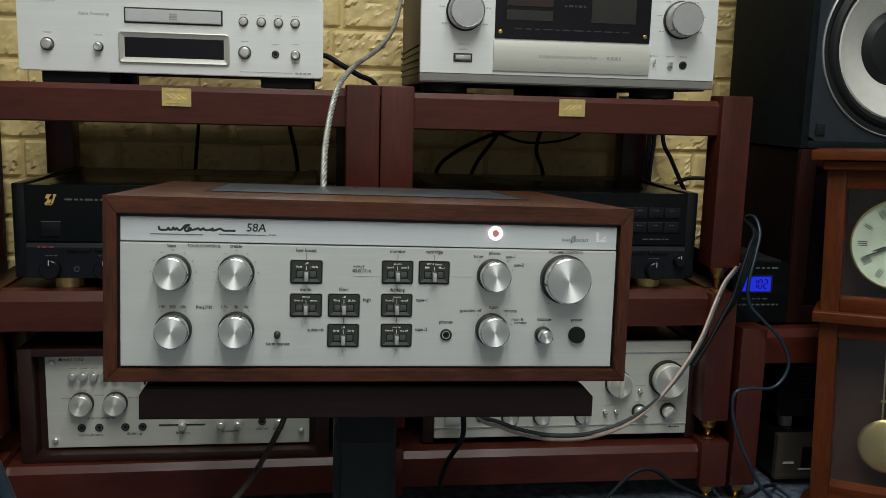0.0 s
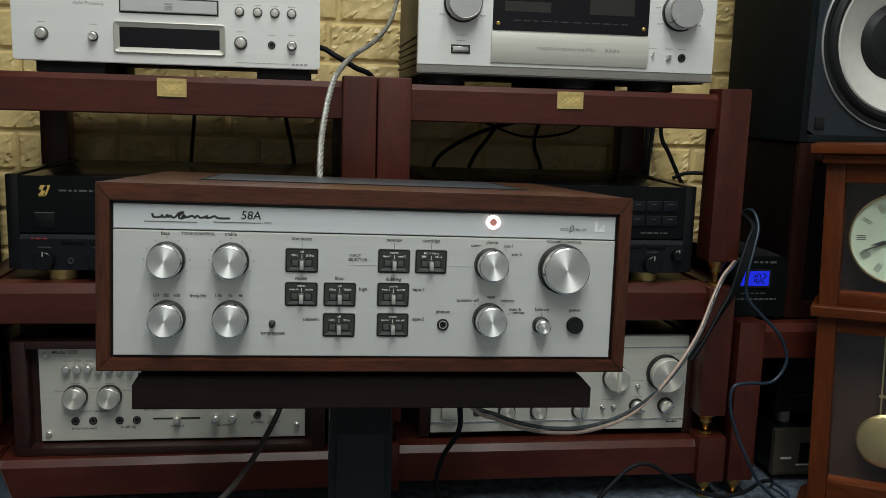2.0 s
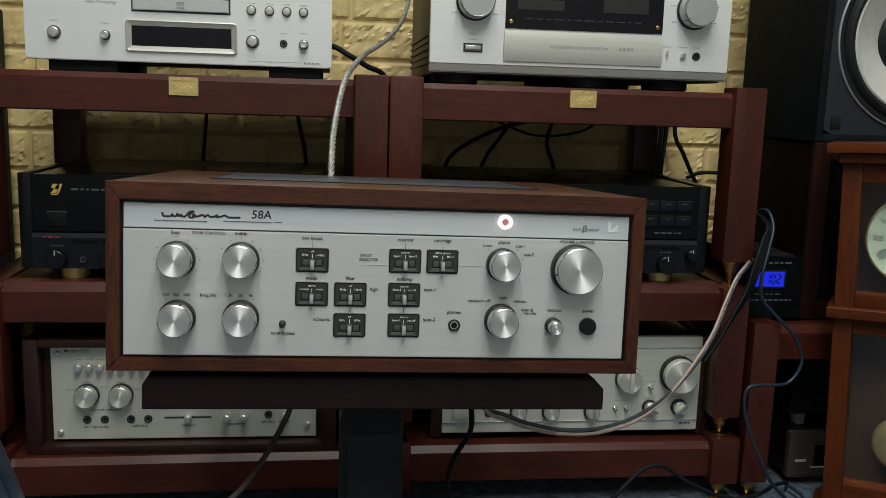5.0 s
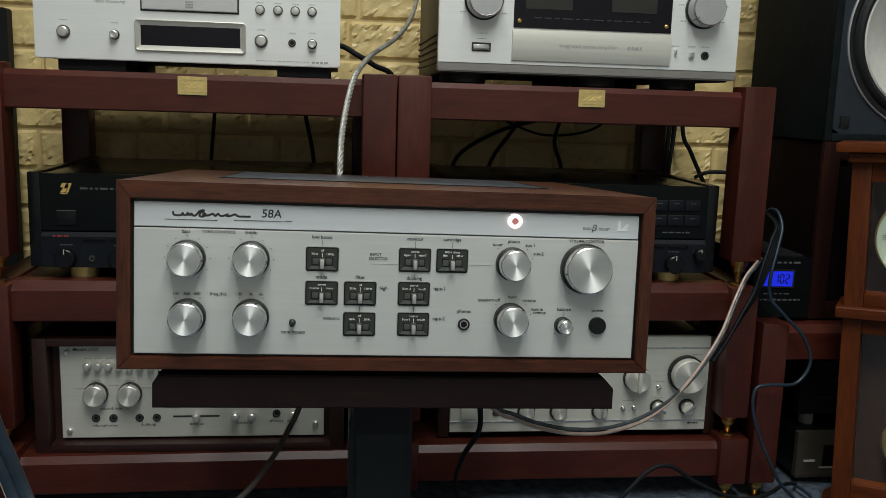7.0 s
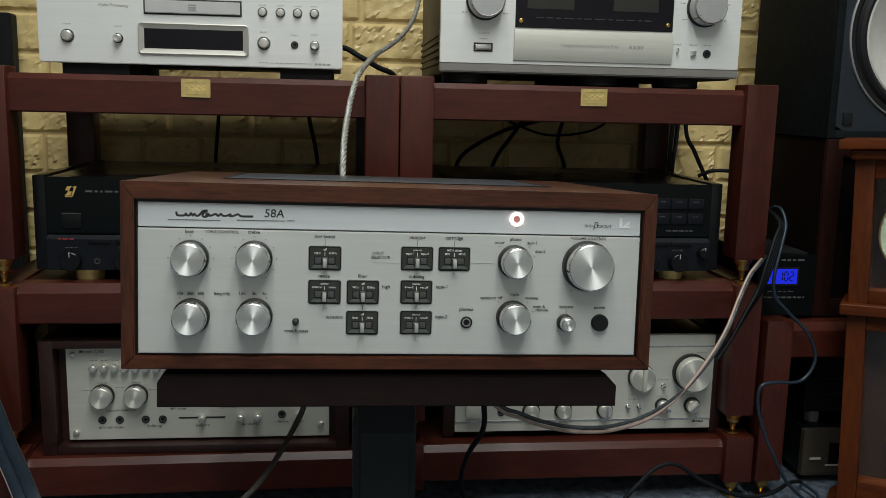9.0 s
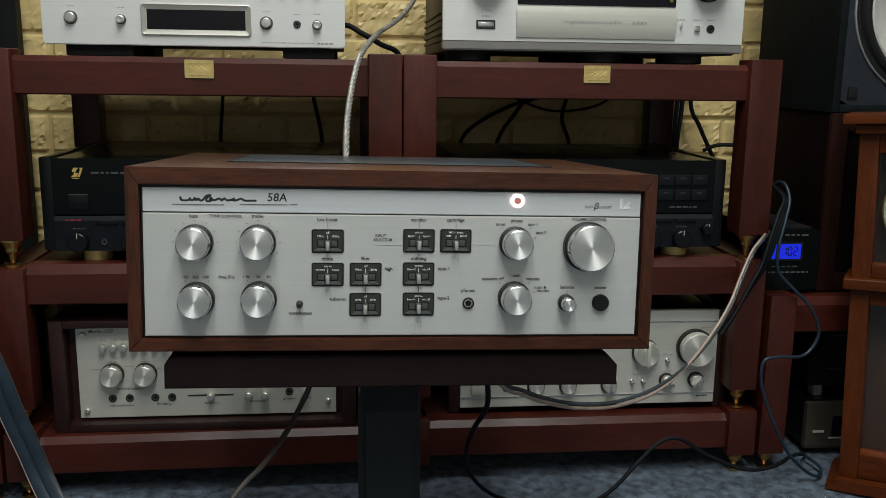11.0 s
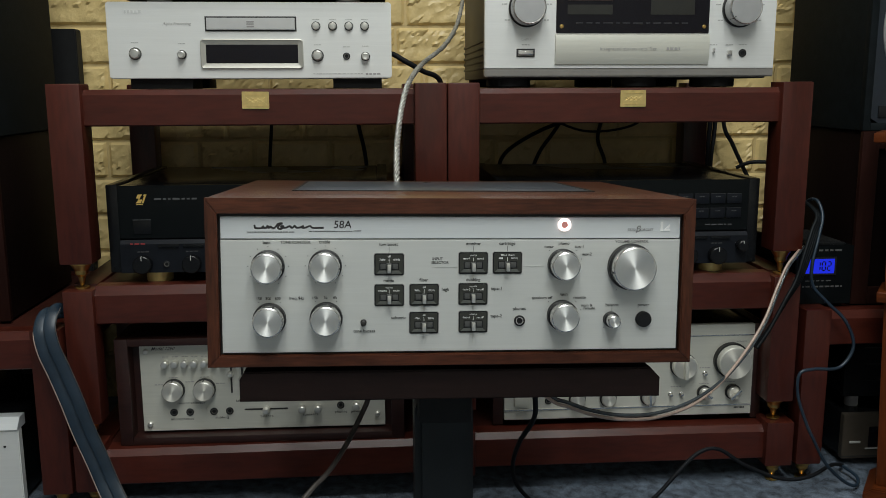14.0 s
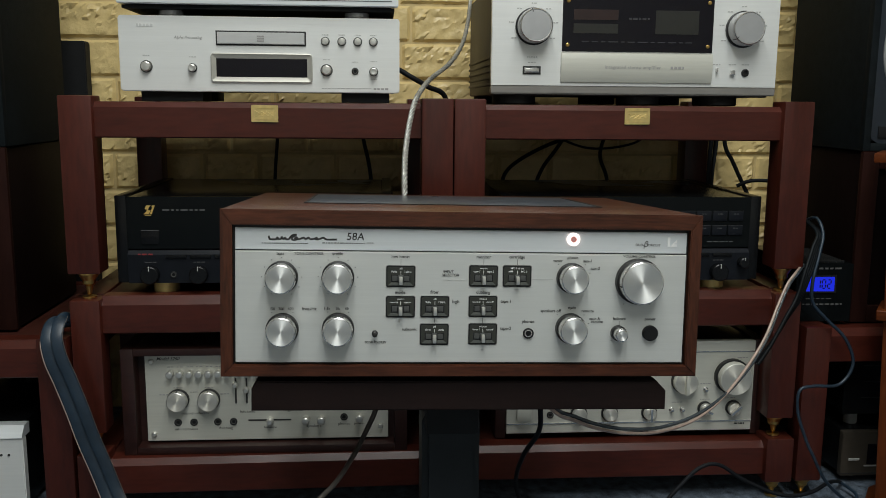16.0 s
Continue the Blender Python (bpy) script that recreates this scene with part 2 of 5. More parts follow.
def framed(x0, x1, z0, z1, w, y0, y1, bevel=0.0, wz=None):
    """A rectangular frame: outer size given, w wide."""
    wz = w if wz is None else wz
    bm = bmesh.new()
    for a, b, c, d in ((x0, x0 + w, z0, z1), (x1 - w, x1, z0, z1), (x0 + w, x1 - w, z0, z0 + wz), (x0 + w, x1 - w, z1 - wz, z1)):
        me = block(a, b, y0, y1, c, d, bevel)
        tmp = bpy.data.meshes.new("tmp")
        me.to_mesh(tmp)
        me.free()
        bm.from_mesh(tmp)
        bpy.data.meshes.remove(tmp)
    return bm


def bezel(x0, x1, z0, z1, r, w, depth, y0):
    """A rounded rectangular bezel that slopes back from its lip at y0 to an opening w further in."""
    bm = bmesh.new()
    loops = []
    for inset, y in ((0.0, y0 + 0.003), (0.0, y0), (0.0012, y0 - 0.0006), (0.0026, y0), (w * 0.55, y0 + depth * 0.45), (w, y0 + depth)):
        pts = round_rect(x0 + inset, x1 - inset, z0 + inset, z1 - inset, max(0.0012, r - inset))
        loops.append([bm.verts.new((x, y, z)) for x, z in pts])
    for a, b in zip(loops, loops[1:]):
        for k in range(len(a)):
            j = (k + 1) % len(a)
            bm.faces.new((a[k], a[j], b[j], b[k]))
    bmesh.ops.recalc_face_normals(bm, faces=bm.faces)
    return bm


def lathe(profile, n=48, axis="y"):
    """Turn (radius, along) pairs about the axis; along runs to -y (towards the viewer) or to z."""
    bm = bmesh.new()
    rings = []
    for r, h in profile:
        ring = []
        for k in range(n if r > 1e-6 else 1):
            a = 2 * math.pi * k / n
            p = (r * math.cos(a), -h, r * math.sin(a)) if axis == "y" else (r * math.cos(a), r * math.sin(a), h)
            ring.append(bm.verts.new(p))
        rings.append(ring)
    for a, b in zip(rings, rings[1:]):
        for k in range(n):
            j = (k + 1) % n
            q = [a[k % len(a)], a[j % len(a)], b[j % len(b)], b[k % len(b)]]
            q = [v for i, v in enumerate(q) if v not in q[:i]]
            if len(q) > 2:
                bm.faces.new(q)
    bmesh.ops.recalc_face_normals(bm, faces=bm.faces)
    return bm


def smooth_line(points, step=8):
    p = [Vector(q) for q in points]
    p = [2 * p[0] - p[1]] + p + [2 * p[-1] - p[-2]]
    out = []
    for a, b, c, d in zip(p, p[1:], p[2:], p[3:]):
        for k in range(step):
            t = k / step
            out.append(0.5 * (2 * b + (c - a) * t + (2 * a - 5 * b + 4 * c - d) * t * t + (3 * b - a - 3 * c + d) * t ** 3))
    out.append(p[-2])
    return out


def tube(points, r, r2=None, n=10, step=8, flat=(0, -1, 0), twist=0.0, ridge=0.0):
    """A cable along a smooth line; r across, r2 (if given) thick towards flat."""
    line = smooth_line(points, step)
    bm = bmesh.new()
    rings = []
    for i, p in enumerate(line):
        t = (line[min(i + 1, len(line) - 1)] - line[max(i - 1, 0)]).normalized()
        u = t.cross(Vector(flat))
        u = u.normalized() if u.length > 1e-3 else t.orthogonal().normalized()
        v = t.cross(u)
        ring = []
        for k in range(n):
            a = 2 * math.pi * k / n
            rr = 1 + ridge * math.cos(3 * a + twist * i)
            ring.append(bm.verts.new(p + u * math.cos(a) * r * rr + v * math.sin(a) * (r2 or r) * rr))
        rings.append(ring)
    for a, b in zip(rings, rings[1:]):
        for k in range(n):
            bm.faces.new((a[k], a[(k + 1) % n], b[(k + 1) % n], b[k]))
    bm.faces.new(rings[0][::-1])
    bm.faces.new(rings[-1])
    bmesh.ops.recalc_face_normals(bm, faces=bm.faces)
    return bm


def joined(bms):
    bm = bmesh.new()
    for b in bms:
        tmp = bpy.data.meshes.new("tmp")
        b.to_mesh(tmp)
        b.free()
        bm.from_mesh(tmp)
        bpy.data.meshes.remove(tmp)
    return bm


def letters(text, x, y, z, size, mat, parent, name="lettering", align="CENTER", spacing=1.0, shear=0.0, bold=0.006):
    """Text in the x, z plane, facing -y, as a thin mesh."""
    cu = bpy.data.curves.new(name, "FONT")
    cu.body, cu.size, cu.align_x, cu.align_y, cu.space_character, cu.shear = text, size, align, "CENTER", spacing, shear
    cu.resolution_u = 3
    cu.offset = size * bold
    tmp = bpy.data.objects.new("tmp", cu)
    me = bpy.data.meshes.new_from_object(tmp)
    bpy.data.objects.remove(tmp)
    bpy.data.curves.remove(cu)
    me.transform(Matrix.Rotation(radians(90), 4, "X"))
    me.materials.clear()
    me.materials.append(mat)
    ob = new(name, me)
    ob.location, ob.parent = (x, y - 0.0004, z), parent
    return ob


def thing(name, label, category, m=None, group="", kind=""):
    ob = new(name)
    ob.empty_display_size = 0.05
    ob.matrix_world = m or Matrix.Identity(4)
    return tagged(ob, label, category, group, kind)


def structure(name, bm, mat, label="", category=""):
    return tagged(put(name, bm, mat), label or name.replace("_", " "), category or "wall", kind="structure")


def knob(parent, x, y, z, r, h, name="knob", face=None, side=None, skirt=0.0, pointer=None, label=""):
    """A turned knob on the panel plane y: a body over a black collar, and a spun face."""
    g = max(0.003, 0.40 * h)
    body = put(name, lathe([(0, g), (r, g), (r, h - 0.0016), (r - 0.0005, h - 0.0006), (r - 0.0014, h)], 56), side or M_CHROME, parent, label, (x, y, z))
    put("collar", lathe([(r + 0.0012 + skirt, 0), (r + 0.0011 + skirt, g - 0.0008), (r - 0.001, g + 0.0002), (r - 0.001, 0)], 56), M_BLACKRING, body)
    put("knob_face", lathe([(r - 0.0014, h), (r * 0.5, h - 0.0003), (0, h - 0.0005)], 56), face or M_SPUN, body)
    if pointer is not None:
        p = put("pointer", block(-0.0008, 0.0008, -h + 0.0008, -h * 0.45, r - 0.0008, r + 0.0003), M_INK, body)
        p.rotation_euler = (0, radians(pointer), 0)
    return body


def jack(parent, x, y, z, r, ring=None, name="socket"):
    ob = put(name, lathe([(r, 0), (r, 0.0015), (r * 0.74, 0.002), (r * 0.72, 0.0004)], 28), M_BLACKRING, parent, "", (x, y, z))
    put("socket_ring", lathe([(r * 0.74, 0.0002), (r * 0.70, 0.0014), (r * 0.54, 0.0014), (r * 0.5, 0.0003)], 28), ring or M_SOCKET, ob)
    put("socket_hole", lathe([(r * 0.5, 0.0005), (0, 0.0005)], 20), M_RUBBER, ob)
    return ob


# ---- room ----
WALL_Y = 0.53
structure("floor", block(-2.8, 2.8, -3.6, WALL_Y + 0.1, -0.1, 0.0), M_CARPET, "blue-grey short pile carpet floor", "carpet")
structure("ceiling", block(-2.8, 2.8, -3.6, WALL_Y + 0.1, 2.56, 2.66), M_CEIL, "plain white ceiling", "ceiling")
structure("wall_left", block(-2.9, -2.8, -3.6, WALL_Y + 0.1, 0, 2.56), M_PLASTER, "plain cream plaster wall")
structure("wall_right", block(2.8, 2.9, -3.6, WALL_Y + 0.1, 0, 2.56), M_PLASTER, "plain cream plaster wall")
structure("wall_front", block(-2.8, 2.8, -3.7, -3.6, 0, 2.56), M_PLASTER, "plain cream plaster wall")
wall_back = structure("wall_back", block(-2.8, 2.8, WALL_Y, WALL_Y + 0.1, 0, 2.56), M_MORTAR, "golden foam brick-relief wall panelling", "wall")


# ---- racks ----
def spike(parent, x, y, z, h=0.042, r=0.016):
    """A brass cone that stands on its tip at z, with a small disc under it."""
    s = put("spike", lathe([(0, 0.002), (0.0035, 0.006), (0.006, h * 0.45), (r * 0.62, h * 0.55), (r * 0.66, h * 0.7), (r, h * 0.92), (r, h)], 24, "z"), M_BRASS, parent, "brass cone spike", (x, y, z))
    put("spike_disc", lathe([(0, 0.0003), (0.011, 0.0003), (0.011, 0.003), (0.004, 0.0035), (0, 0.0035)], 24, "z"), M_BRASS, s)
    return s


def rack_tier(x0, x1, z_tip, z_post, z_top, rail_low, rail_high, label, group, badge=None, posts=0.05, depth=0.50, badge_tilt=0.0, yo=0.0, turn=0.0, cut=0.010):
    """One stacking tier of a rack: four posts on spikes, rails round it, a shelf let in between them."""
    w = posts
    t = thing("rack_tier", label, "rack", pose((x0 + x1) / 2, yo, z_tip, 0, 0, turn), group)
    ox, oz = (x0 + x1) / 2, z_tip
    a, b = x0 - ox, x1 - ox
    for px in (a, b - w):
        for py in (-0.012, depth - w):
            put("post", block(px, px + w, py, py + w, z_post - oz, z_top - oz, 0.003), M_RACK_UP, t)
            spike(t, px + w / 2, py + w / 2, 0.0, z_post - oz, 0.016)
    lo, hi = rail_low - oz, rail_high - oz
    put("front_rail", rail(a + w - 0.002, b - w + 0.002, 0.0, 0.042, lo, hi, cut), M_RACK, t)
    put("back_rail", block(a + w - 0.002, b - w + 0.002, depth - 0.044, depth - 0.004, lo, hi, 0.003), M_RACK, t)
    for px in (a + 0.004, b - w + 0.008):
        put("side_rail", block(px, px + 0.038, w - 0.014, depth - w + 0.002, lo, hi, 0.003), M_RACK, t)
    put("shelf", block(a + 0.042, b - 0.042, 0.042, depth - 0.044, hi - 0.024, hi - 0.004, 0.001), M_SHELF, t)
    if badge is not None:
        plate = put("badge", outline(round_rect(-0.0205, 0.0205, -0.013, 0.013, 0.001), -0.002, 0.0, 0.0004), M_GOLD, t, "small engraved gold maker's plate", (badge - ox, -0.0003, (lo + hi) / 2 + 0.011))
        plate.rotation_euler = (0, radians(badge_tilt), 0)
        put("engraving", joined([framed(-0.0165, 0.0165, -0.0088, 0.0088, 0.0006, -0.0026, -0.0018)]
                                + [tube([(c - 0.006, -0.0021, s * 0.004), (c, -0.0021, 0), (c + 0.006, -0.0021, -s * 0.004)], 0.0006, n=5, step=2) for c in (-0.008, 0.0, 0.008) for s in (-1, 1)]), M_GOLD, plate)
    return t


for x0, x1, bx, tilt, side in ((-0.602, -0.001, -0.2945, 0.6, "left"), (0.001, 0.586, 0.2965, -0.4, "right")):
    g = "stacked tiers of the rack " + ("behind the cd player" if side == "left" else "behind the big amplifier")
    left = side == "left"
    put_at = dict(yo=-0.013, turn=1.0) if left else dict(yo=-0.003)
    rack_tier(x0, x1, 0.368, 0.410, 0.685, 0.621, 0.676, "top tier of a reddish-brown wooden hi-fi rack on brass spikes", g, bx, badge_tilt=tilt, cut=0.008, **put_at)
    rack_tier(x0, x1 - (0.002 if left else -0.002), 0.114, 0.150, 0.368, 0.311, 0.3705, "middle tier of a reddish-brown wooden hi-fi rack on spikes", g, posts=0.046, depth=0.505, cut=0.013, **put_at)
    rack_tier(x0 - 0.003, x1 + (-0.001 if left else 0.008), 0.001, 0.034, 0.113, 0.040 if left else 0.044, 0.098 if left else 0.1025, "bottom tier of a reddish-brown wooden hi-fi rack on the carpet", g, posts=0.048, cut=0.0095, **put_at)
rack_tier(-1.26, -0.608, 0.001, 0.034, 0.309, 0.242, 0.302, "low reddish-brown wooden hi-fi rack carrying a speaker stand", "low racks at either side", posts=0.047, yo=-0.028, turn=1.0, cut=0.012)
rack_tier(0.602, 1.25, 0.001, 0.034, 0.309, 0.244, 0.302, "low reddish-brown wooden hi-fi rack carrying a speaker stand", "low racks at either side", posts=0.045, cut=0.012)


# ---- components on the racks ----
def feet(parent, xs, ys, z0, z1, r=0.02, mat=None, name="foot"):
    for x in xs:
        for y in ys:
            put(name, lathe([(0, 0), (r * 0.94, 0), (r, 0.002), (r, z1 - z0 - 0.001), (r * 0.95, z1 - z0), (0, z1 - z0)], 32, "z"), mat or M_RUBBER, parent, "", (x, y, z0))


def bars(parent, x0, x1, z, y, h, mat, n=6, name="small_print", seed=1):
    """Unreadable print as a row of short bars."""
    rnd = random.Random(seed)
    ws = [0.5 + rnd.random() for _ in range(n)]
    gap = 0.42
    unit = (x1 - x0) / (sum(ws) + gap * (n - 1))
    out, x = [], x0
    for w in ws:
        out.append(block(x, x + w * unit, y - 0.0005, y + 0.0003, z - h / 2, z + h / 2))
        x += (w + gap) * unit
    return put(name, joined(out), mat, parent)


def button(parent, x, y, z, r, h=0.006, mat=None, ring=True, name="button"):
    ob = put(name, lathe([(r, 0), (r, h - 0.0015), (r * 0.8, h - 0.0002), (r * 0.4, h), (0, h + 0.0002)], 28), mat or M_BUTTON, parent, "", (x, y, z))
    if ring:
        put("button_ring", lathe([(r * 1.28, 0), (r * 1.28, 0.0012), (r * 1.02, 0.0012), (r * 1.02, 0)], 28), M_LEVER, ob)
    return ob


# cd player
cd = thing("cd_player", "silver cd player with a dark display window on black blocks", "cd player", pose(-0.303, 0.023, 0.677))
X, Z = -0.303, 0.677
put("case", block(-0.214, 0.214, 0.012, 0.335, 0.017, 0.129, 0.002), M_DARKGREY, cd)
put("front_panel", outline(round_rect(-0.218, 0.218, 0.0155, 0.1315, 0.005), 0.0, 0.012, 0.0012), M_SILVER, cd)
for fx in (-0.142, 0.173):
    put("support_block", block(fx - 0.048, fx + 0.048 if fx < 0 else fx + 0.029, 0.012, 0.09, 0.0, 0.0165, 0.001), M_BLACKMATT, cd)
    put("support_block", block(fx - 0.048, fx + 0.029, 0.25, 0.32, 0.0, 0.0165, 0.001), M_BLACKMATT, cd)
tray = put("disc_tray", outline(round_rect(-0.0665, 0.0685, 0.0895, 0.1075, 0.0012), -0.004, 0.004, 0.001), M_TRAY, cd)
put("tray_gap", framed(-0.069, 0.071, 0.0872, 0.1098, 0.0024, -0.0008, 0.0005), M_INK, cd)
put("disc_mark", joined([block(-0.005, 0.006, -0.0046, -0.0038, 0.0935 + 0.0035 * k, 0.0955 + 0.0035 * k) for k in range(3)]), M_GREYINK, tray)
win = put("display_frame", bezel(-0.0775, 0.0805, 0.0305, 0.0755, 0.0055, 0.0085, 0.0018, -0.003), M_BEZEL, cd, "rounded champagne display bezel")
put("display", block(-0.0692, 0.0722, -0.0014, 0.0012, 0.0388, 0.0672), M_DISPLAY, win)
for bx in (0.101, 0.127, 0.152, 0.1765):
    button(cd, bx, 0.0, 0.0953, 0.0055)
button(cd, 0.1025, 0.0, 0.0505, 0.0075, 0.008)
jack(cd, 0.1475, 0.0, 0.0495, 0.0055)
knob(cd, 0.177, 0.0, 0.049, 0.0058, 0.011, pointer=0, face=M_BUTTON, side=M_BUTTON)
button(cd, -0.177, 0.0, 0.0535, 0.0075, 0.008, name="power_button")
knob(cd, -0.106, 0.0, 0.052, 0.0058, 0.011, pointer=0, face=M_BUTTON, side=M_BUTTON)
letters("Alpha Processing", -0.112, 0.0, 0.0985, 0.0062, M_GREYINK, cd, shear=0.25)
bars(cd, -0.19, -0.165, 0.1165, 0.0, 0.0042, M_GHOSTINK, 5, "faint_logo", 3)
bars(cd, 0.095, 0.172, 0.0225, 0.0, 0.0009, M_GREYINK, 14, seed=4)
bars(cd, 0.177, 0.2, 0.0222, 0.0, 0.0026, M_GREYINK, 4, "model_mark", 5)
for lx, lz in ((0.101, 0.1055), (0.127, 0.1055), (0.152, 0.1055), (0.1765, 0.1055), (0.1025, 0.067), (0.1475, 0.064), (0.177, 0.065), (-0.177, 0.0705), (-0.106, 0.069), (0.177, 0.0375)):
    bars(cd, lx - 0.005, lx + 0.005, lz, 0.0, 0.0011, M_PALEINK, 4, seed=int(lx * 1000) + 400)

# component on the cd player
top = thing("hifi_component", "slim silver hi-fi component standing on the cd player", "hi-fi component", pose(-0.303, 0.015, 0.8095))
put("case", block(-0.205, 0.205, 0.01, 0.31, 0.013, 0.098, 0.002), M_BLACK, top)
put("front_panel", outline(round_rect(-0.216, 0.216, 0.0155, 0.1, 0.003), -0.004, 0.012, 0.0015), M_SILVER_COOL, top)
put("panel_groove", block(-0.206, 0.206, -0.0046, -0.003, 0.0235, 0.0245), M_DARKGREY, top)
put("base_plate", block(-0.21, 0.21, 0.004, 0.3, 0.009, 0.0145, 0.001), M_BLACKMATT, top)
feet(top, (-0.143, 0.15), (0.04, 0.27), 0.0, 0.0095, 0.019, M_KNOBGREY)

# large integrated amplifier
big = thing("integrated_amplifier", "champagne silver integrated amplifier with black meter window", "amplifier", pose(0.296, 0.016, 0.677))
put("case", block(-0.2285, 0.2285, 0.014, 0.40, 0.014, 0.196, 0.003), M_DARKGREY, big)
for s in (-1, 1):
    for k in range(5):
        put("side_fin", block(s * 0.2285 - 0.0035, s * 0.2285 + 0.0035, 0.03, 0.39, 0.03 + 0.011 * k, 0.0345 + 0.011 * k, 0.001), M_DARKGREY, big)
put("front_panel", outline(round_rect(-0.2345, 0.2345, 0.0295, 0.2, 0.002), 0.0, 0.014, 0.001), M_SILVER, big)
put("bottom_lip", outline(round_rect(-0.2345, 0.2345, 0.0165, 0.0300, 0.003), -0.001, 0.02, 0.002), M_LIP, big, "darker grey-brown lower edge")
flap = bmesh.new()
bow = ((-0.001, 0.0828), (-0.0036, 0.0818), (-0.0052, 0.074), (-0.0060, 0.064), (-0.0058, 0.053), (-0.0046, 0.043), (-0.0026, 0.0362), (0.002, 0.0345), (0.002, 0.0828))
ends = [[flap.verts.new((x, y, z)) for y, z in bow] for x in (-0.1225, 0.1255)]
flap.faces.new(ends[0])
flap.faces.new(ends[1][::-1])
for k in range(len(bow)):
    j = (k + 1) % len(bow)
    flap.faces.new((ends[0][k], ends[1][k], ends[1][j], ends[0][j]))
bmesh.ops.recalc_face_normals(flap, faces=flap.faces)
put("flap", flap, M_SILVER_WARM, big, "warm silver drop-down flap", (0, 0, 0), 35)
win = put("meter_window", outline(round_rect(-0.1215, 0.1245, 0.0845, 0.176, 0.0015), -0.002, 0.004, 0.0005), M_DISPLAY, big, "glossy black meter window")
put("meter_scale", block(-0.104, -0.032, -0.0026, -0.0016, 0.134, 0.150), M_METERRED, win)
put("meter_scale", block(-0.104, -0.032, -0.0026, -0.0016, 0.113, 0.128), M_METERDIM, win)
put("meter_scale", block(0.029, 0.1, -0.0026, -0.0016, 0.113, 0.150), M_METERDIM, win)
bars(win, -0.014, 0.019, 0.1365, -0.002, 0.0032, M_FAINTINK, 5, "window_logo", 8)
bars(win, -0.09, 0.09, 0.1, -0.002, 0.0016, M_FAINTINK, 12, seed=9)
for sx, sz in ((-0.113, 0.163), (0.1165, 0.163), (-0.113, 0.0945), (0.1165, 0.0945)):
    put("window_screw", lathe([(0.0032, 0), (0.0032, 0.0012), (0.002, 0.0018), (0, 0.0018)], 20), M_BRASS, win, "", (sx, -0.002, sz))
for kx, p in ((-0.168, -15), (0.1745, -130)):
    kz = 0.1225
    body = put("knob", lathe([(0, 0), (0.0275, 0), (0.0275, 0.004), (0.0268, 0.006), (0.0268, 0.024), (0.0255, 0.0262), (0.0245, 0.027)], 56), M_KNOBGREY, big, "", (kx, 0.0, kz))
    put("knob_face", lathe([(0.0245, 0.027), (0.012, 0.0273), (0, 0.0273)], 56), M_KNOBGREY, body)
    put("collar", lathe([(0.0292, 0), (0.0292, 0.0045), (0.0262, 0.006), (0.0262, 0)], 56), M_BLACKRING, body)
    put("knob_rim", lathe([(0.0256, 0.0263), (0.0247, 0.0274), (0.0236, 0.0272)], 56), M_CHROME, body)
    mark = put("pointer", block(-0.0006, 0.0006, -0.0272, -0.012, 0.021, 0.0272), M_INK, body)
    mark.rotation_euler = (0, radians(p), 0)
    for k in range(7):
        a = radians(-120 + 40 * k)
        bars(big, kx + 0.036 * math.sin(a) - 0.004, kx + 0.036 * math.sin(a) + 0.004, kz + 0.036 * math.cos(a), 0.0, 0.0016, M_PALEINK, 2, seed=k)
pb = put("power_button", block(-0.1815, -0.1575, -0.004, 0.002, 0.0505, 0.0575, 0.0012), M_CHROME, big)
put("button_bezel", framed(-0.0145, 0.0145, -0.0065, 0.0065, 0.0022, -0.0012, 0.0), M_INK, pb, loc=(-0.1695, 0, 0.054))
letters("integrated stereo amplifier", -0.006, -0.0060, 0.0600, 0.0078, M_GREYINK, big, spacing=1.08)
bars(big, 0.056, 0.078, 0.0600, -0.0060, 0.0042, M_GREYINK, 4, "model_mark", 12)
put("toggle", block(0.1325, 0.1355, -0.006, 0, 0.054, 0.061, 0.001), M_CHROME, big)
put("toggle", block(0.156, 0.164, -0.005, 0, 0.0495, 0.0575, 0.001), M_CHROME, big)
jack(big, 0.182, 0.0, 0.0535, 0.0062, M_INK)
for lx in (0.134, 0.16, 0.182, -0.1695):
    bars(big, lx - 0.006, lx + 0.006, 0.0665, 0.0, 0.0015, M_PALEINK, 3, seed=int(lx * 999) + 300)
letters("CLASS A", -0.169, 0.0, 0.0745, 0.0045, M_PALEINK, big)
feet(big, (-0.19, 0.02, 0.152), (0.05, 0.34), 0.0, 0.0165, 0.036, M_BLACKMATT)

# silver amplifier in a wooden case
mz = thing("cased_amplifier", "silver panel amplifier in a dark wooden sleeve case", "amplifier", pose(-0.3055, 0.004, 0.0985))
for s in (-1, 1):
    put("case_side", block(s * 0.223 - 0.0105, s * 0.223 + 0.0105, 0.0, 0.33, 0.0, 0.181, 0.0015), M_CASE, mz)
put("case_top", block(-0.2125, 0.2125, 0.0, 0.33, 0.1687, 0.181, 0.0015), M_CASE, mz)
put("case_bottom", block(-0.2125, 0.2125, 0.0, 0.33, 0.0, 0.0125, 0.0015), M_CASE, mz)
put("case_back", block(-0.2125, 0.2125, 0.32, 0.328, 0.0125, 0.1687), M_BLACKMATT, mz)
put("inner_shadow_frame", framed(-0.2125, 0.2125, 0.0125, 0.1687, 0.0105, 0.03, 0.05, 0, 0.003), M_CASE, mz)
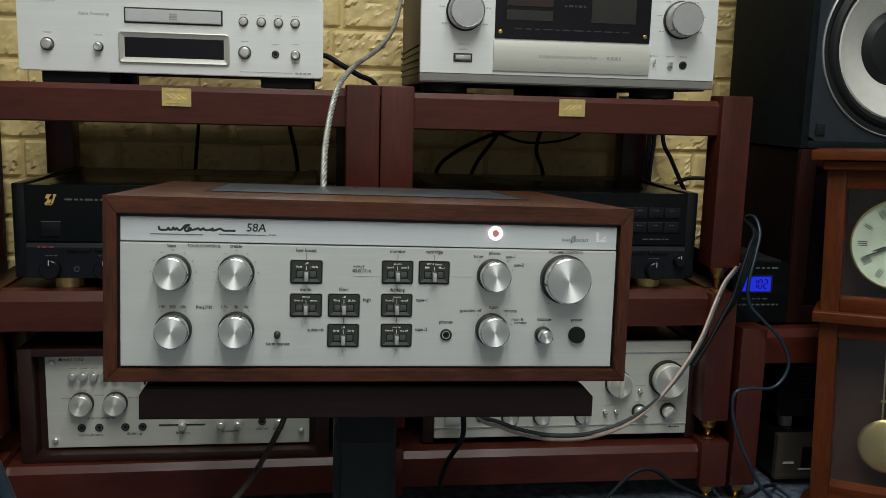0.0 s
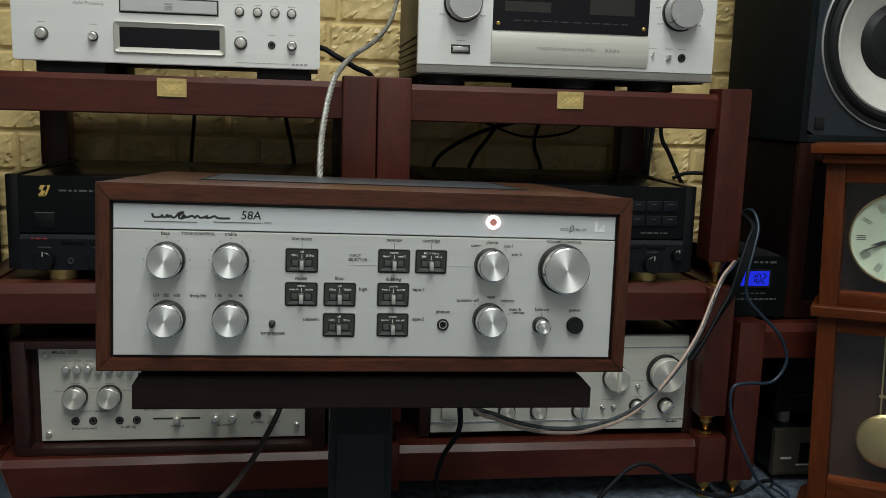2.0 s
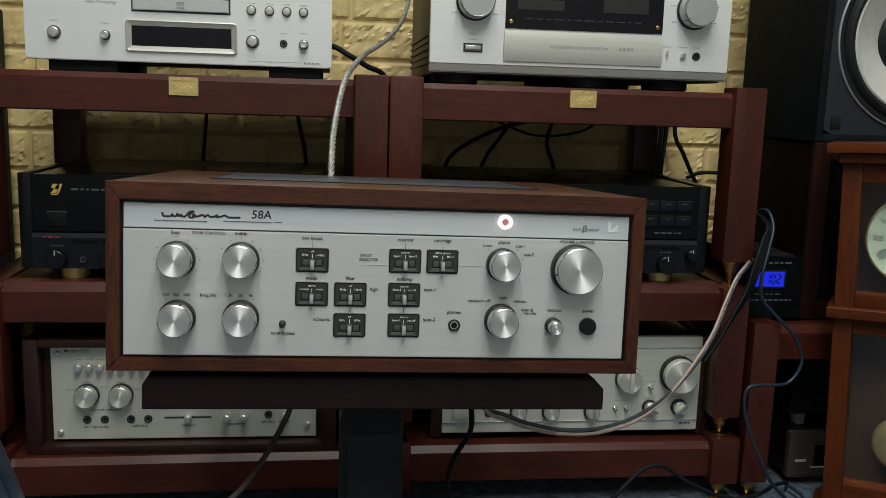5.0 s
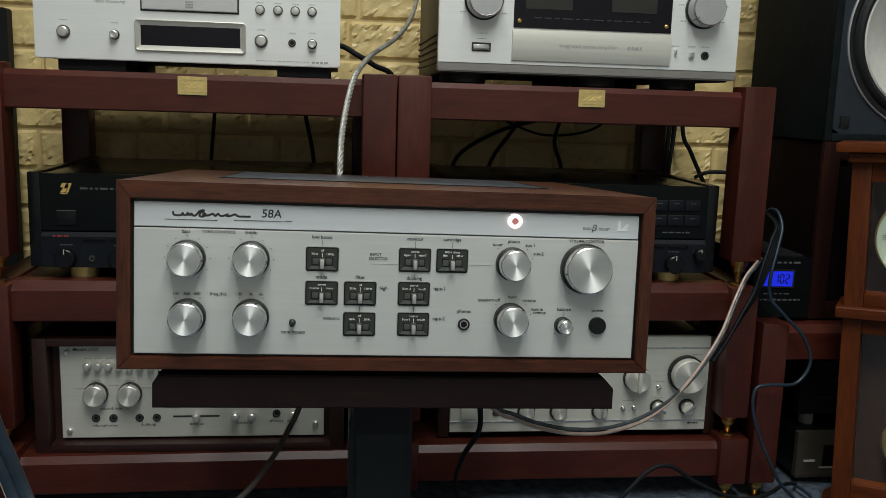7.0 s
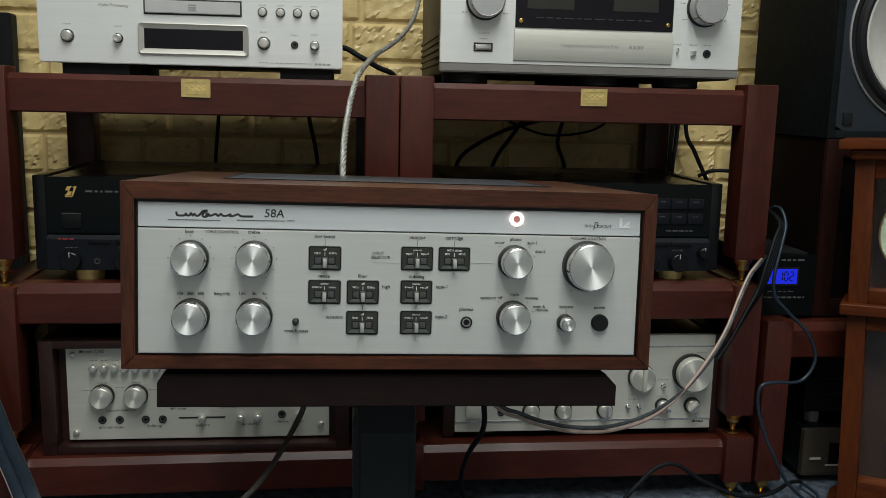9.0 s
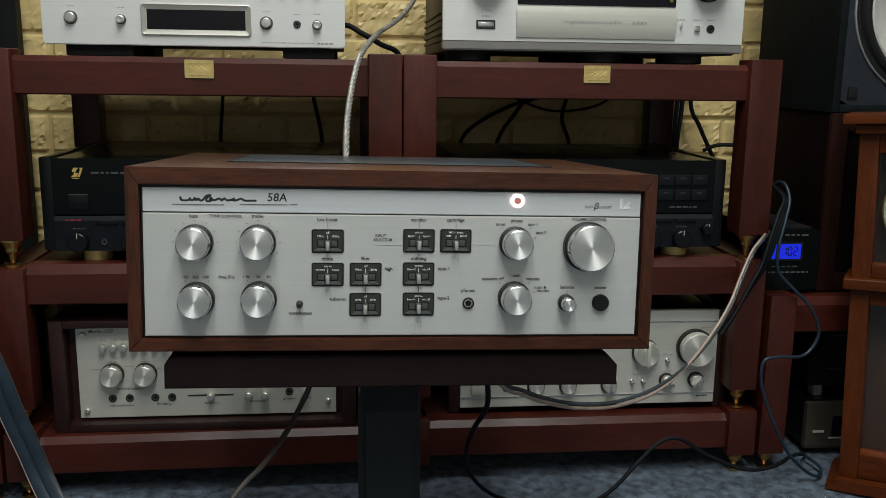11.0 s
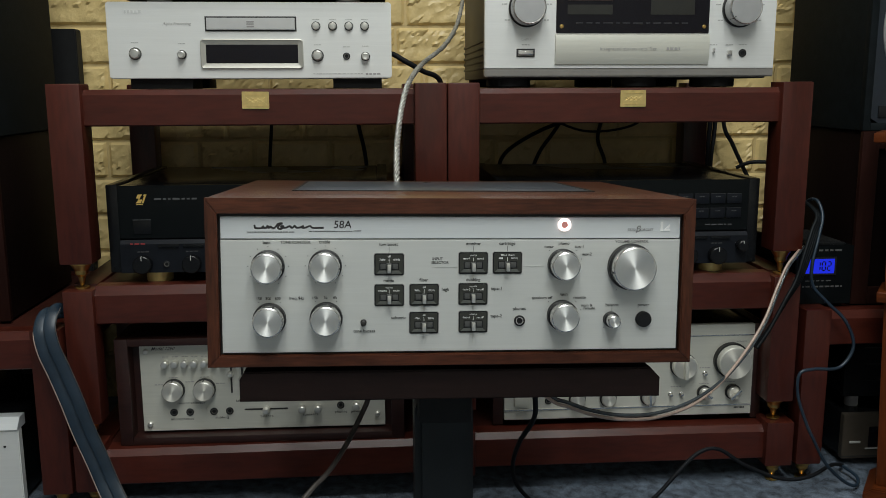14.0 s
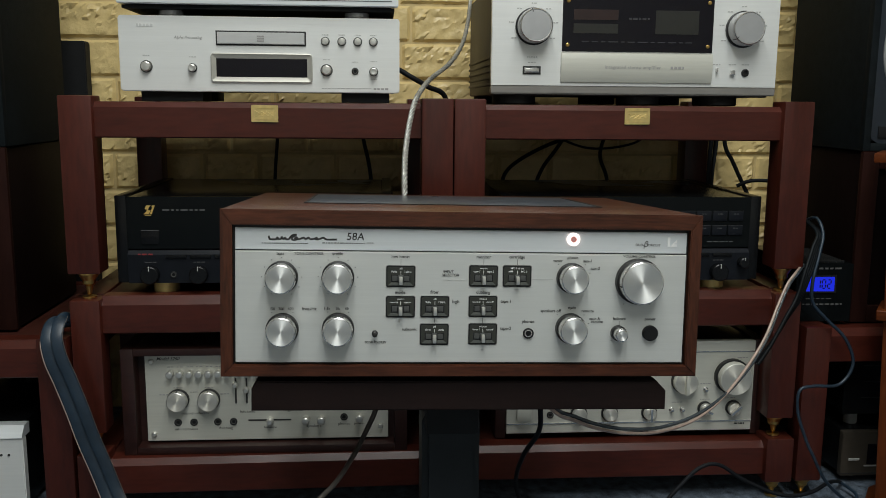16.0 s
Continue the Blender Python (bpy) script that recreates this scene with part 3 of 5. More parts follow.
feet(mz, (-0.18, 0.18), (0.06, 0.28), -0.0045, 0.0005, 0.018)
face = put("front_panel", outline(round_rect(-0.1995, 0.2015, 0.0165, 0.1665, 0.001), 0.020, 0.026, 0.0006), M_SILVER_WARM, mz)
Y = 0.020
for sx, sz in ((-0.1885, 0.1545), (-0.1885, 0.0285), (0.1885, 0.0365), (0.1885, 0.1525)):
    put("panel_screw", lathe([(0.0045, 0), (0.0045, 0.003), (0.003, 0.005), (0, 0.0052)], 20), M_BUTTON, mz, "", (sx, Y, sz))
for k in range(10):
    button(mz, -0.158 + 0.0157 * k, Y, 0.1338, 0.0058, 0.014, ring=False)
for kx in (-0.147, -0.0965):
    knob(mz, kx, Y, 0.0885, 0.0168, 0.018, pointer=0, face=M_SPUNWARM, side=M_BUTTON)
for jx in (-0.149, -0.1228, -0.0835, -0.0575, 0.127):
    jack(mz, jx, Y, 0.0485 if jx < 0 else 0.0535, 0.0062)
for k, sx in enumerate((-0.0525, -0.0345, -0.0165, 0.03, 0.05, 0.07)):
    put("slot", block(sx - 0.0014, sx + 0.0014, Y - 0.0006, Y + 0.001, 0.08, 0.136), M_INK, mz)
    put("slider", lathe([(0.0045, 0), (0.0052, 0.008), (0.003, 0.012), (0, 0.012)], 20), M_BUTTON, mz, "", (sx, Y, 0.114 - 0.009 * (k % 2)))
put("slot", block(-0.033, 0.0385, Y - 0.0006, Y + 0.001, 0.0489, 0.0515), M_INK, mz)
put("balance_slider", lathe([(0.0055, 0), (0.0062, 0.009), (0.004, 0.014), (0, 0.014)], 20), M_BUTTON, mz, "", (0.0035, Y, 0.0502))
for bx in (0.063, 0.089, 0.153):
    button(mz, bx, Y, 0.0505 if bx < 0.1 else 0.0535, 0.0062, 0.014, ring=False)
letters("Model 1250", -0.162, Y, 0.1585, 0.0078, M_INK, mz, shear=0.4)
for text, lx, lz in (("record selector", -0.12, 0.0640), ("microphones", -0.136, 0.0365), ("dubbing", -0.0705, 0.0375), ("balance", 0.0035, 0.0375), ("left tone", -0.034, 0.0655), ("right tone", 0.043, 0.067), ("speakers", 0.076, 0.0385), ("phones", 0.127, 0.0415), ("power", 0.153, 0.0415)):
    letters(text, lx, Y, lz, 0.0062, M_INK, mz, spacing=1.15)
for k in range(6):
    bars(mz, -0.163 + 0.0157 * k, -0.153 + 0.0157 * k, 0.1445, Y, 0.0012, M_GREYINK, 2, seed=k)
for lx, lz in ((-0.171, 0.097), (-0.147, 0.1085), (-0.121, 0.101), (-0.0965, 0.1085), (-0.071, 0.097)):
    bars(mz, lx - 0.007, lx + 0.007, lz, Y, 0.0014, M_GREYINK, 3, seed=int(abs(lx) * 999))

# silver amplifier with the large volume knob
ps = thing("stereo_amplifier", "pale silver stereo amplifier with a large volume knob", "amplifier", pose(0.317, 0.03, 0.0985))
put("case", block(-0.214, 0.214, 0.012, 0.36, 0.014, 0.176, 0.002), M_BLACK, ps)
put("side_cheek", block(0.218, 0.236, 0.004, 0.36, 0.006, 0.178, 0.002), M_CASE, ps)
put("side_cheek", block(-0.236, -0.218, 0.004, 0.36, 0.006, 0.178, 0.002), M_CASE, ps)
put("front_panel", outline(round_rect(-0.217, 0.217, 0.0155, 0.1775, 0.001), 0.0, 0.012, 0.0008), M_SILVER_WARM, ps)
put("top_strip", outline(round_rect(-0.217, 0.217, 0.1575, 0.1595, 0.0005), -0.0012, 0.001, 0.0003), M_CHROME, ps)
put("bottom_strip", outline(round_rect(-0.217, 0.217, 0.0315, 0.034, 0.0005), -0.0012, 0.001, 0.0003), M_CHROME, ps)
knob(ps, 0.177, 0.0, 0.1145, 0.0285, 0.024, face=M_SPUNWARM, side=M_SILVER_WARM, skirt=0.0015, name="volume_knob")
sel = knob(ps, 0.092, 0.0, 0.107, 0.021, 0.018, face=M_SPUNWARM, side=M_SILVER_WARM)
put("grip", block(-0.003, 0.003, -0.026, -0.016, -0.019, 0.019, 0.001), M_SILVER_WARM, sel)
for kx, r, a in ((0.183, 0.0115, 45), (0.132, 0.0105, -60), (0.033, 0.0115, 0), (-0.037, 0.0125, 0), (-0.091, 0.0125, 0)):
    k = knob(ps, kx, 0.0, 0.0565 if kx > 0.1 else 0.0505, r, 0.012, face=M_SPUNWARM, side=M_BUTTON, skirt=0.001)
    if kx > 0:
        grip = put("grip", block(-0.0022, 0.0022, -0.019, -0.011, -r, r, 0.0008), M_CHROME, k)
        grip.rotation_euler = (0, radians(a), 0)
put("power_button", block(-0.2, -0.175, -0.009, 0, 0.041, 0.0635, 0.0015), M_SILVER_WARM, ps)
jack(ps, -0.141, 0.0, 0.0485, 0.006)
for tx, tz in ((0.0725, 0.0555), (0.0915, 0.0555), (0.1315, 0.0915)):
    put("toggle", lathe([(0.0038, 0), (0.0038, 0.002), (0.0022, 0.003), (0.0026, 0.009), (0, 0.01)], 16), M_CHROME, ps, "", (tx, 0.0, tz))
for lx, lz in ((0.082, 0.068), (0.1315, 0.101), (0.177, 0.0745), (0.132, 0.0725), (0.195, 0.147)):
    bars(ps, lx - 0.009, lx + 0.009, lz, 0.0, 0.0013, M_GREYINK, 4, seed=int(lx * 777))
bars(ps, 0.187, 0.205, 0.0275, 0.0, 0.0026, M_INK, 4, "maker_mark", 15)
feet(ps, (-0.16, 0.16), (0.05, 0.3), 0.0, 0.0155, 0.022)


# black components of the middle shelf
def black_amp(x0, x1, label, variant):
    xm, w = (x0 + x1) / 2, (x1 - x0) / 2
    t = thing("black_amplifier", label, "amplifier", pose(xm, 0.02, 0.3675))
    put("case", block(-w + 0.018, w - 0.018, 0.008, 0.34, 0.020, 0.158, 0.002), M_BLACK, t)
    for s in (-1, 1):
        put("side_cheek", block(s * (w - 0.009) - 0.009, s * (w - 0.009) + 0.009, 0.0, 0.34, 0.019, 0.1605, 0.002), M_BLACK, t)
    up = put("upper_panel", outline(round_rect(-w + 0.018, w - 0.018, 0.074, 0.159, 0.0025), 0.0, 0.01, 0.001), M_GLOSSBLACK, t, "glossy black upper panel")
    lower = bmesh.new()
    prof = ((-0.006, 0.0195), (-0.006, 0.066), (0.0, 0.072), (0.012, 0.072), (0.012, 0.0195))
    ring = [[lower.verts.new((x, y, z)) for y, z in prof] for x in (-w + 0.0185, w - 0.0185)]
    lower.faces.new(ring[0])
    lower.faces.new(ring[1][::-1])
    for i in range(5):
        j = (i + 1) % 5
        lower.faces.new((ring[0][i], ring[1][i], ring[1][j], ring[0][j]))
    bmesh.ops.recalc_face_normals(lower, faces=lower.faces)
    lo = put("lower_panel", lower, M_BLUEBLACK, t, "blue-black lower control panel")
    for k in range(5):
        bx = -w + 0.095 + 0.039 * k if variant == 0 else w - 0.065 - 0.039 * k
        put("key", block(bx - 0.0165, bx + 0.0165, -0.0085, -0.004, 0.0605, 0.0655, 0.0008), M_BLACK, lo)
    for kx, r in ((-w + 0.054, 0.0145), (-w + 0.131, 0.0145)) if variant == 0 else ((w - 0.071, 0.0145), (w - 0.03, 0.009), (w - 0.12, 0.0145)):
        kb = put("knob", lathe([(0, 0), (r, 0), (r, 0.013), (r - 0.0015, 0.0145), (0, 0.0145)], 36), M_BLACK, lo, "", (kx, -0.006, 0.034 if r > 0.01 else 0.05))
        put("pointer", block(-0.0006, 0.0006, -0.0152, -0.012, r * 0.5, r), M_PALEINK, kb)
        bars(lo, kx - 0.009, kx + 0.009, 0.0535, -0.006, 0.0012, M_DIMINK, 3, seed=int(abs(kx) * 900))
    if variant == 0:
        jack(lo, -w + 0.09, -0.006, 0.033, 0.0055)
        bars(lo, -w + 0.035, -w + 0.058, 0.0665, -0.0062, 0.0022, M_REDINK, 3, "red_mark", 21)
        hook = ((-0.0075, -0.0065), (0.0005, -0.0065), (0.0035, -0.0005), (-0.0010, -0.0005), (0.0010, 0.0040), (0.0040, 0.0075), (-0.0030, 0.0075), (-0.0060, 0.0015), (-0.0018, 0.0010), (-0.0035, -0.0030))
        stroke = ((0.0022, -0.0065), (0.0050, -0.0065), (0.0105, 0.0075), (0.0062, 0.0075), (0.0052, 0.0050), (0.0066, 0.0050))
        logo = [outline(hook, -0.0008, 0.0002), outline(stroke, -0.0008, 0.0002), block(-0.006, 0.004, -0.0008, 0.0002, -0.0088, -0.0078)]
        put("gold_emblem", joined(logo), M_GOLDINK, up, "slanted gold emblem", (-w + 0.053, 0.0, 0.1375))
        bars(up, -w + 0.075, -w + 0.142, 0.1375, 0.0, 0.0026, M_DIMINK, 7, "model_print", 22)
        put("power_key", block(-w + 0.04, -w + 0.068, -0.0015, 0.001, 0.082, 0.1035, 0.0006), M_BLACK, up)
        put("key_edge", block(-w + 0.04, -w + 0.068, -0.002, 0.0, 0.104, 0.1048), M_DIMINK, up)
    else:
        for k in range(5):
            for kz in (0.1195, 0.0955):
                kx = w - 0.043 - 0.0275 * k
                key = put("key", block(kx - 0.0125, kx + 0.0125, -0.0022, 0.001, kz, kz + 0.0165, 0.0008), M_BLUEBLACK, up)
                put("key_edge", block(kx - 0.0125, kx + 0.0125, -0.0026, -0.001, kz + 0.0160, kz + 0.0165), M_FAINTINK, key)
                bars(key, kx - 0.004, kx + 0.004, kz + 0.0115, -0.0022, 0.0012, M_DIMINK, 2, seed=k)
        bars(up, w - 0.09, w - 0.045, 0.084, 0.0, 0.0018, M_DIMINK, 5, "model_print", 23)
    feet(t, (-w + 0.07, w - 0.068), (0.03, 0.3), -0.0005, 0.0205, 0.021, M_GOLD)
    return t


black_amp(-0.5395, -0.095, "black amplifier with a slanted gold emblem and brass feet", 0)
black_amp(0.085, 0.5225, "black receiver with two rows of small keys and brass feet", 1)

# components in the low racks
pw = thing("power_amplifier", "silver-fronted power amplifier in the low rack", "amplifier", pose(-0.93, -0.01, 0.004))
put("case", block(-0.22, 0.227, 0.03, 0.36, 0.005, 0.150, 0.003), M_BLACK, pw)
put("front_panel", outline(round_rect(-0.235, 0.235, 0.0, 0.1325, 0.002), 0.0, 0.014, 0.0015), M_SILVER, pw)
cap = bmesh.new()
cap_profile = ((0.0, 0.1330), (-0.003, 0.1340), (0.002, 0.1415), (0.011, 0.1515), (0.03, 0.1515), (0.03, 0.1330))
ends = [[cap.verts.new((x, y, z)) for y, z in cap_profile] for x in (-0.235, 0.235)]
cap.faces.new(ends[0])
cap.faces.new(ends[1][::-1])
for k in range(6):
    cap.faces.new((ends[0][k], ends[1][k], ends[1][(k + 1) % 6], ends[0][(k + 1) % 6]))
bmesh.ops.recalc_face_normals(cap, faces=cap.faces)
put("panel_cap", cap, M_SILVER_COOL, pw, "", (0, 0, 0), 8)
knob(pw, 0.166, 0.0, 0.062, 0.013, 0.014, face=M_BRASS, side=M_BRASS, label="brass-coloured knob")
for k in range(2):
    put("indicator", lathe([(0.002, 0), (0.002, 0.001), (0, 0.0012)], 12), M_INK, pw, "", (0.2 + 0.012 * k, 0.0, 0.105))
bars(pw, 0.15, 0.225, 0.014, 0.0, 0.0018, M_GREYINK, 6, seed=31)
for s in (-1, 1):
    feet(pw, (s * 0.18,), (0.06, 0.3), -0.003, 0.005, 0.02)

for z0, z1, y, mat, label in ((0.118, 0.238, 0.06, M_BLACK, "black hi-fi component in the low rack"), (0.004, 0.098, 0.05, M_BRONZE, "bronze-fronted hi-fi component in the low rack")):
    c = thing("hifi_component", label, "hi-fi component", pose(0.93, y, z0))
    h = z1 - z0
    put("case", block(-0.21, 0.21, 0.012, 0.3, 0.012, h, 0.002), M_BLACK, c)
    put("front_panel", outline(round_rect(-0.213, 0.213, 0.010, h, 0.002), 0.0, 0.012, 0.001), mat, c)
    if mat is M_BRONZE:
        put("window", block(-0.165, -0.1, -0.001, 0.001, 0.032, 0.07), M_DISPLAY, c)
        put("window_edge", block(-0.17, -0.09, -0.0016, 0.0, 0.028, 0.030), M_PALEINK, c)
        put("slot", block(-0.2, -0.18, -0.002, 0.001, 0.04, 0.0435), M_PALEINK, c)
        put("panel_groove", block(-0.213, 0.213, -0.0008, 0.001, 0.014, 0.0155), M_INK, c)
    else:
        for k in range(3):
            put("panel_groove", block(-0.18, 0.21, -0.0015, 0.0, 0.04 + 0.03 * k, 0.0412 + 0.03 * k), M_DARKGREY, c)
    feet(c, (-0.175, 0.175), (0.04, 0.25), -0.003 if mat is M_BRONZE else -0.0195, 0.0125, 0.012, M_KNOBGREY)

# mains conditioner with the blue display
mc = thing("power_conditioner", "small black power conditioner with a lit blue display", "power conditioner", pose(0.647, 0.03, 0.3025))
put("case", outline(round_rect(-0.049, 0.052, 0.006, 0.108, 0.002), 0.0, 0.2, 0.001), M_GLOSSBLACK, mc)
put("display_bezel", framed(-0.043, 0.022, 0.057, 0.0885, 0.003, -0.0016, 0.0), M_BLACKMATT, mc)
lcd = put("display", block(-0.040, 0.019, -0.0012, 0.0006, 0.060, 0.0855), M_LCD, mc, "lit blue lcd")


def digit(text, x, z, w, h, t, y):
    segs = {"0": "abcdef", "1": "bc", "2": "abged"}[text]
    out = []
    for s in segs:
        if s in "agd":
            zz = {"a": h, "g": h / 2, "d": 0}[s]
            out.append(block(x + t * 0.6, x + w - t * 0.6, y - 0.0006, y, z + zz - t / 2, z + zz + t / 2))
        else:
            xx, z0 = (x + w, h / 2 if s == "b" else 0) if s in "bc" else (x, h / 2 if s == "f" else 0)
            out.append(block(xx - t / 2, xx + t / 2, y - 0.0006, y, z + z0 + t * 0.6, z + z0 + h / 2 - t * 0.6))
    return joined(out)


for k, ch in enumerate("102"):
    put("digit", digit(ch, -0.0125 + 0.0095 * k, 0.0655, 0.0058, 0.0148, 0.0018, -0.0012), M_LCDINK, lcd)
bars(mc, -0.01, 0.03, 0.1, 0.0, 0.003, M_DIMINK, 4, "brand_print", 41)
bars(mc, -0.03, 0.015, 0.047, 0.0, 0.0015, M_DIMINK, 5, seed=42)
bars(mc, -0.035, 0.035, 0.037, 0.0, 0.0026, M_DIMINK, 9, seed=43)
put("top_grille", joined([block(-0.04, 0.045, 0.02 + 0.012 * k, 0.026 + 0.012 * k, 0.108, 0.110) for k in range(12)]), M_BLACKMATT, mc)
feet(mc, (-0.035, 0.038), (0.03, 0.17), 0.0, 0.0065, 0.008)


# ---- speakers on their stands ----
def holed(x0, x1, z0, z1, cx, cz, r, y0, y1, n=72):
    """A plate with one round hole."""
    bm = bmesh.new()
    inner, outer = [], []
    for k in range(n):
        a = 2 * math.pi * k / n + math.pi / n
        c, s = math.cos(a), math.sin(a)
        f = min((x1 - cx) / c if c > 0 else (x0 - cx) / c, (z1 - cz) / s if s > 0 else (z0 - cz) / s)
        inner.append([bm.verts.new((cx + r * c, y, cz + r * s)) for y in (y0, y1)])
        outer.append([bm.verts.new((cx + f * c, y, cz + f * s)) for y in (y0, y1)])
    for k in range(n):
        j = (k + 1) % n
        bm.faces.new((inner[k][0], inner[j][0], outer[j][0], outer[k][0]))
        bm.faces.new((inner[k][1], outer[k][1], outer[j][1], inner[j][1]))
        bm.faces.new((inner[k][0], inner[k][1], inner[j][1], inner[j][0]))
    bmesh.ops.recalc_face_normals(bm, faces=bm.faces)
    return bm


def speaker(x0, x1, label):
    xm, w = (x0 + x1) / 2, (x1 - x0) / 2
    t = thing("loudspeaker", label, "speaker", pose(xm, 0.05, 0.603), "pair of black loudspeakers")
    for s in (-1, 1):
        put("side_panel", block(s * (w - 0.008) - 0.008, s * (w - 0.008) + 0.008, 0.012, 0.285, 0.0, 0.60, 0.002), M_SPEAKER, t)
    for z in (0.0, 0.584):
        put("end_panel", block(-w + 0.0155, w - 0.0155, 0.012, 0.285, z, z + 0.016, 0.001), M_SPEAKER, t)
    put("back_panel", block(-w + 0.0155, w - 0.0155, 0.268, 0.283, 0.0155, 0.5845), M_SPEAKER, t)
    put("baffle", holed(-w + 0.012, w - 0.012, 0.012, 0.588, -0.003, 0.172, 0.143, 0.004, 0.024), M_BAFFLE, t)
    put("cabinet_edge", framed(-w, w, 0.0, 0.60, 0.013, 0.0, 0.016, 0.002), M_SPEAKER, t)
    cx, cz = -0.003, 0.172
    basket = put("woofer_ring", lathe([(0.152, -0.002), (0.152, 0.003), (0.1505, 0.0045), (0.149, 0.003), (0.149, -0.002)], 72), M_KNOBGREY, t, "bright metal woofer ring", (cx, 0.004, cz))
    put("surround", lathe([(0.149, -0.002), (0.149, 0.002), (0.143, 0.0025), (0.139, 0.0005), (0.135, 0.005), (0.130, 0.0075), (0.125, 0.005), (0.1215, 0.000), (0.121, -0.002)], 72), M_RUBBER, basket, "black rubber surround")
    ribs = [(0.122, 0.001), (0.1195, 0.0028), (0.117, 0.0012)]
    for k in range(1, 26):
        r = 0.117 - 0.053 * k / 25
        ribs.append((r, 0.0012 - 0.030 * (k / 25) ** 0.9 + (0.0003 if k % 3 == 0 else 0)))
    put("cone", lathe(ribs, 72), M_CONE, basket, "white ribbed paper cone")
    put("dust_cap", lathe([(0.066, -0.034), (0.064, -0.029), (0.052, -0.019), (0.03, -0.0125), (0, -0.010)], 56), M_RUBBER, basket, "black dust cap")
    put("port_tab", block(-w + 0.026, -w + 0.042, 0.001, 0.006, 0.022, 0.042, 0.001), M_RUBBER, t)
    mid = put("midrange_ring", lathe([(0.07, -0.002), (0.07, 0.006), (0.06, 0.006), (0.058, -0.002)], 48), M_KNOBGREY, t, "", (-0.05, 0.004, 0.44))
    put("midrange_cone", lathe([(0.058, 0.0), (0.03, -0.014), (0.0, -0.008)], 40), M_RUBBER, mid)
    stand = thing("speaker_stand", "dark mahogany box used as a speaker stand", "speaker stand", pose(xm, 0.05, 0.3025), "speaker stands")
    # body in the shaded tone, front frame in the lit one
    put("body", block(-w + 0.004, w - 0.004, 0.004, 0.30, 0.0, 0.299, 0.002), M_BOXSHADED, stand)
    put("front_frame", framed(-w, w, 0.0, 0.2995, 0.03, -0.004, 0.006, 0.002), M_BOXLIT, stand)
    return t


speaker(0.708, 1.065, "black loudspeaker with a white-coned woofer")
speaker(-1.07, -0.713, "black loudspeaker standing on a mahogany box")
fb = thing("flat_black_panel", "flat black panel standing behind the speaker", "panel", pose(-0.80, 0.455, 0.0))
put("board", outline(round_rect(-0.1, 0.092, 0.0, 0.795, 0.006), 0.0, 0.03, 0.002), M_BLACKMATT, fb)


# ---- the amplifier on the stand ----
TILT = pose(-0.0340, -0.5671, 0.4895, -3.40, 0.887, 0.442)
amp = thing("vintage_amplifier", "vintage silver-faced amplifier in a walnut case, switched on", "amplifier", TILT)
D = 0.372
for name, args, mat in (("case_top", (-0.2370, 0.2370, 0.004, D, 0.0690, 0.0840), M_WALNUT), ("case_bottom", (-0.2370, 0.2370, 0.004, D, -0.0790, -0.0680), M_WALNUT),
                        ("case_side", (-0.2370, -0.2258, 0.004, D, -0.0679, 0.0689), M_WALNUT_UP), ("case_side", (0.2258, 0.2370, 0.004, D, -0.0679, 0.0689), M_WALNUT_UP)):
    put(name, block(*args, 0.0008), mat, amp)
for name, pts, mat in (("case_front_top", ((-0.2258, 0.0690), (0.2258, 0.0690), (0.2372, 0.0842), (-0.2372, 0.0842)), M_WALNUT),
                       ("case_front_bottom", ((-0.2372, -0.0792), (0.2372, -0.0792), (0.2258, -0.0680), (-0.2258, -0.0680)), M_WALNUT),
                       ("case_front_side", ((-0.2372, -0.0792), (-0.2258, -0.0680), (-0.2258, 0.0690), (-0.2372, 0.0842)), M_WALNUT_UP),
                       ("case_front_side", ((0.2258, -0.0680), (0.2372, -0.0792), (0.2372, 0.0842), (0.2258, 0.0690)), M_WALNUT_UP)):
    put(name, outline(pts, -0.0045, 0.004, 0.0009), mat, amp)
put("chassis", block(-0.2255, 0.2255, 0.010, D - 0.005, -0.0675, 0.0685), M_BLACKMATT, amp)
put("panel_gap", framed(-0.2257, 0.2257, -0.0679, 0.0689, 0.0022, 0.0035, 0.01), M_BLACKRING, amp)
vent = put("top_vent", block(-0.1635, 0.1635, 0.122, 0.332, 0.0825, 0.0846, 0.0004), M_VENT, amp, "blue-grey perforated steel top vent")
for a in ((-0.1665, 0.1665, 0.1190, 0.1222), (-0.1665, -0.1633, 0.1222, 0.332), (0.1633, 0.1665, 0.1222, 0.332)):
    put("vent_edge", block(*a, 0.0836, 0.0850), M_BLACKRING, vent)

panel = put("front_panel", outline(((-0.2235, -0.0659), (0.2235, -0.0659), (0.2235, 0.0440), (-0.2235, 0.0440)), 0.0, 0.01, 0.0006), M_PANEL, amp, "satin silver control panel")
strip = put("header_strip", outline(((-0.2235, 0.0451), (0.2235, 0.0451), (0.2235, 0.0662), (-0.2235, 0.0662)), 0.0012, 0.01, 0.0006), M_SILVER_COOL, amp, "silver name strip")

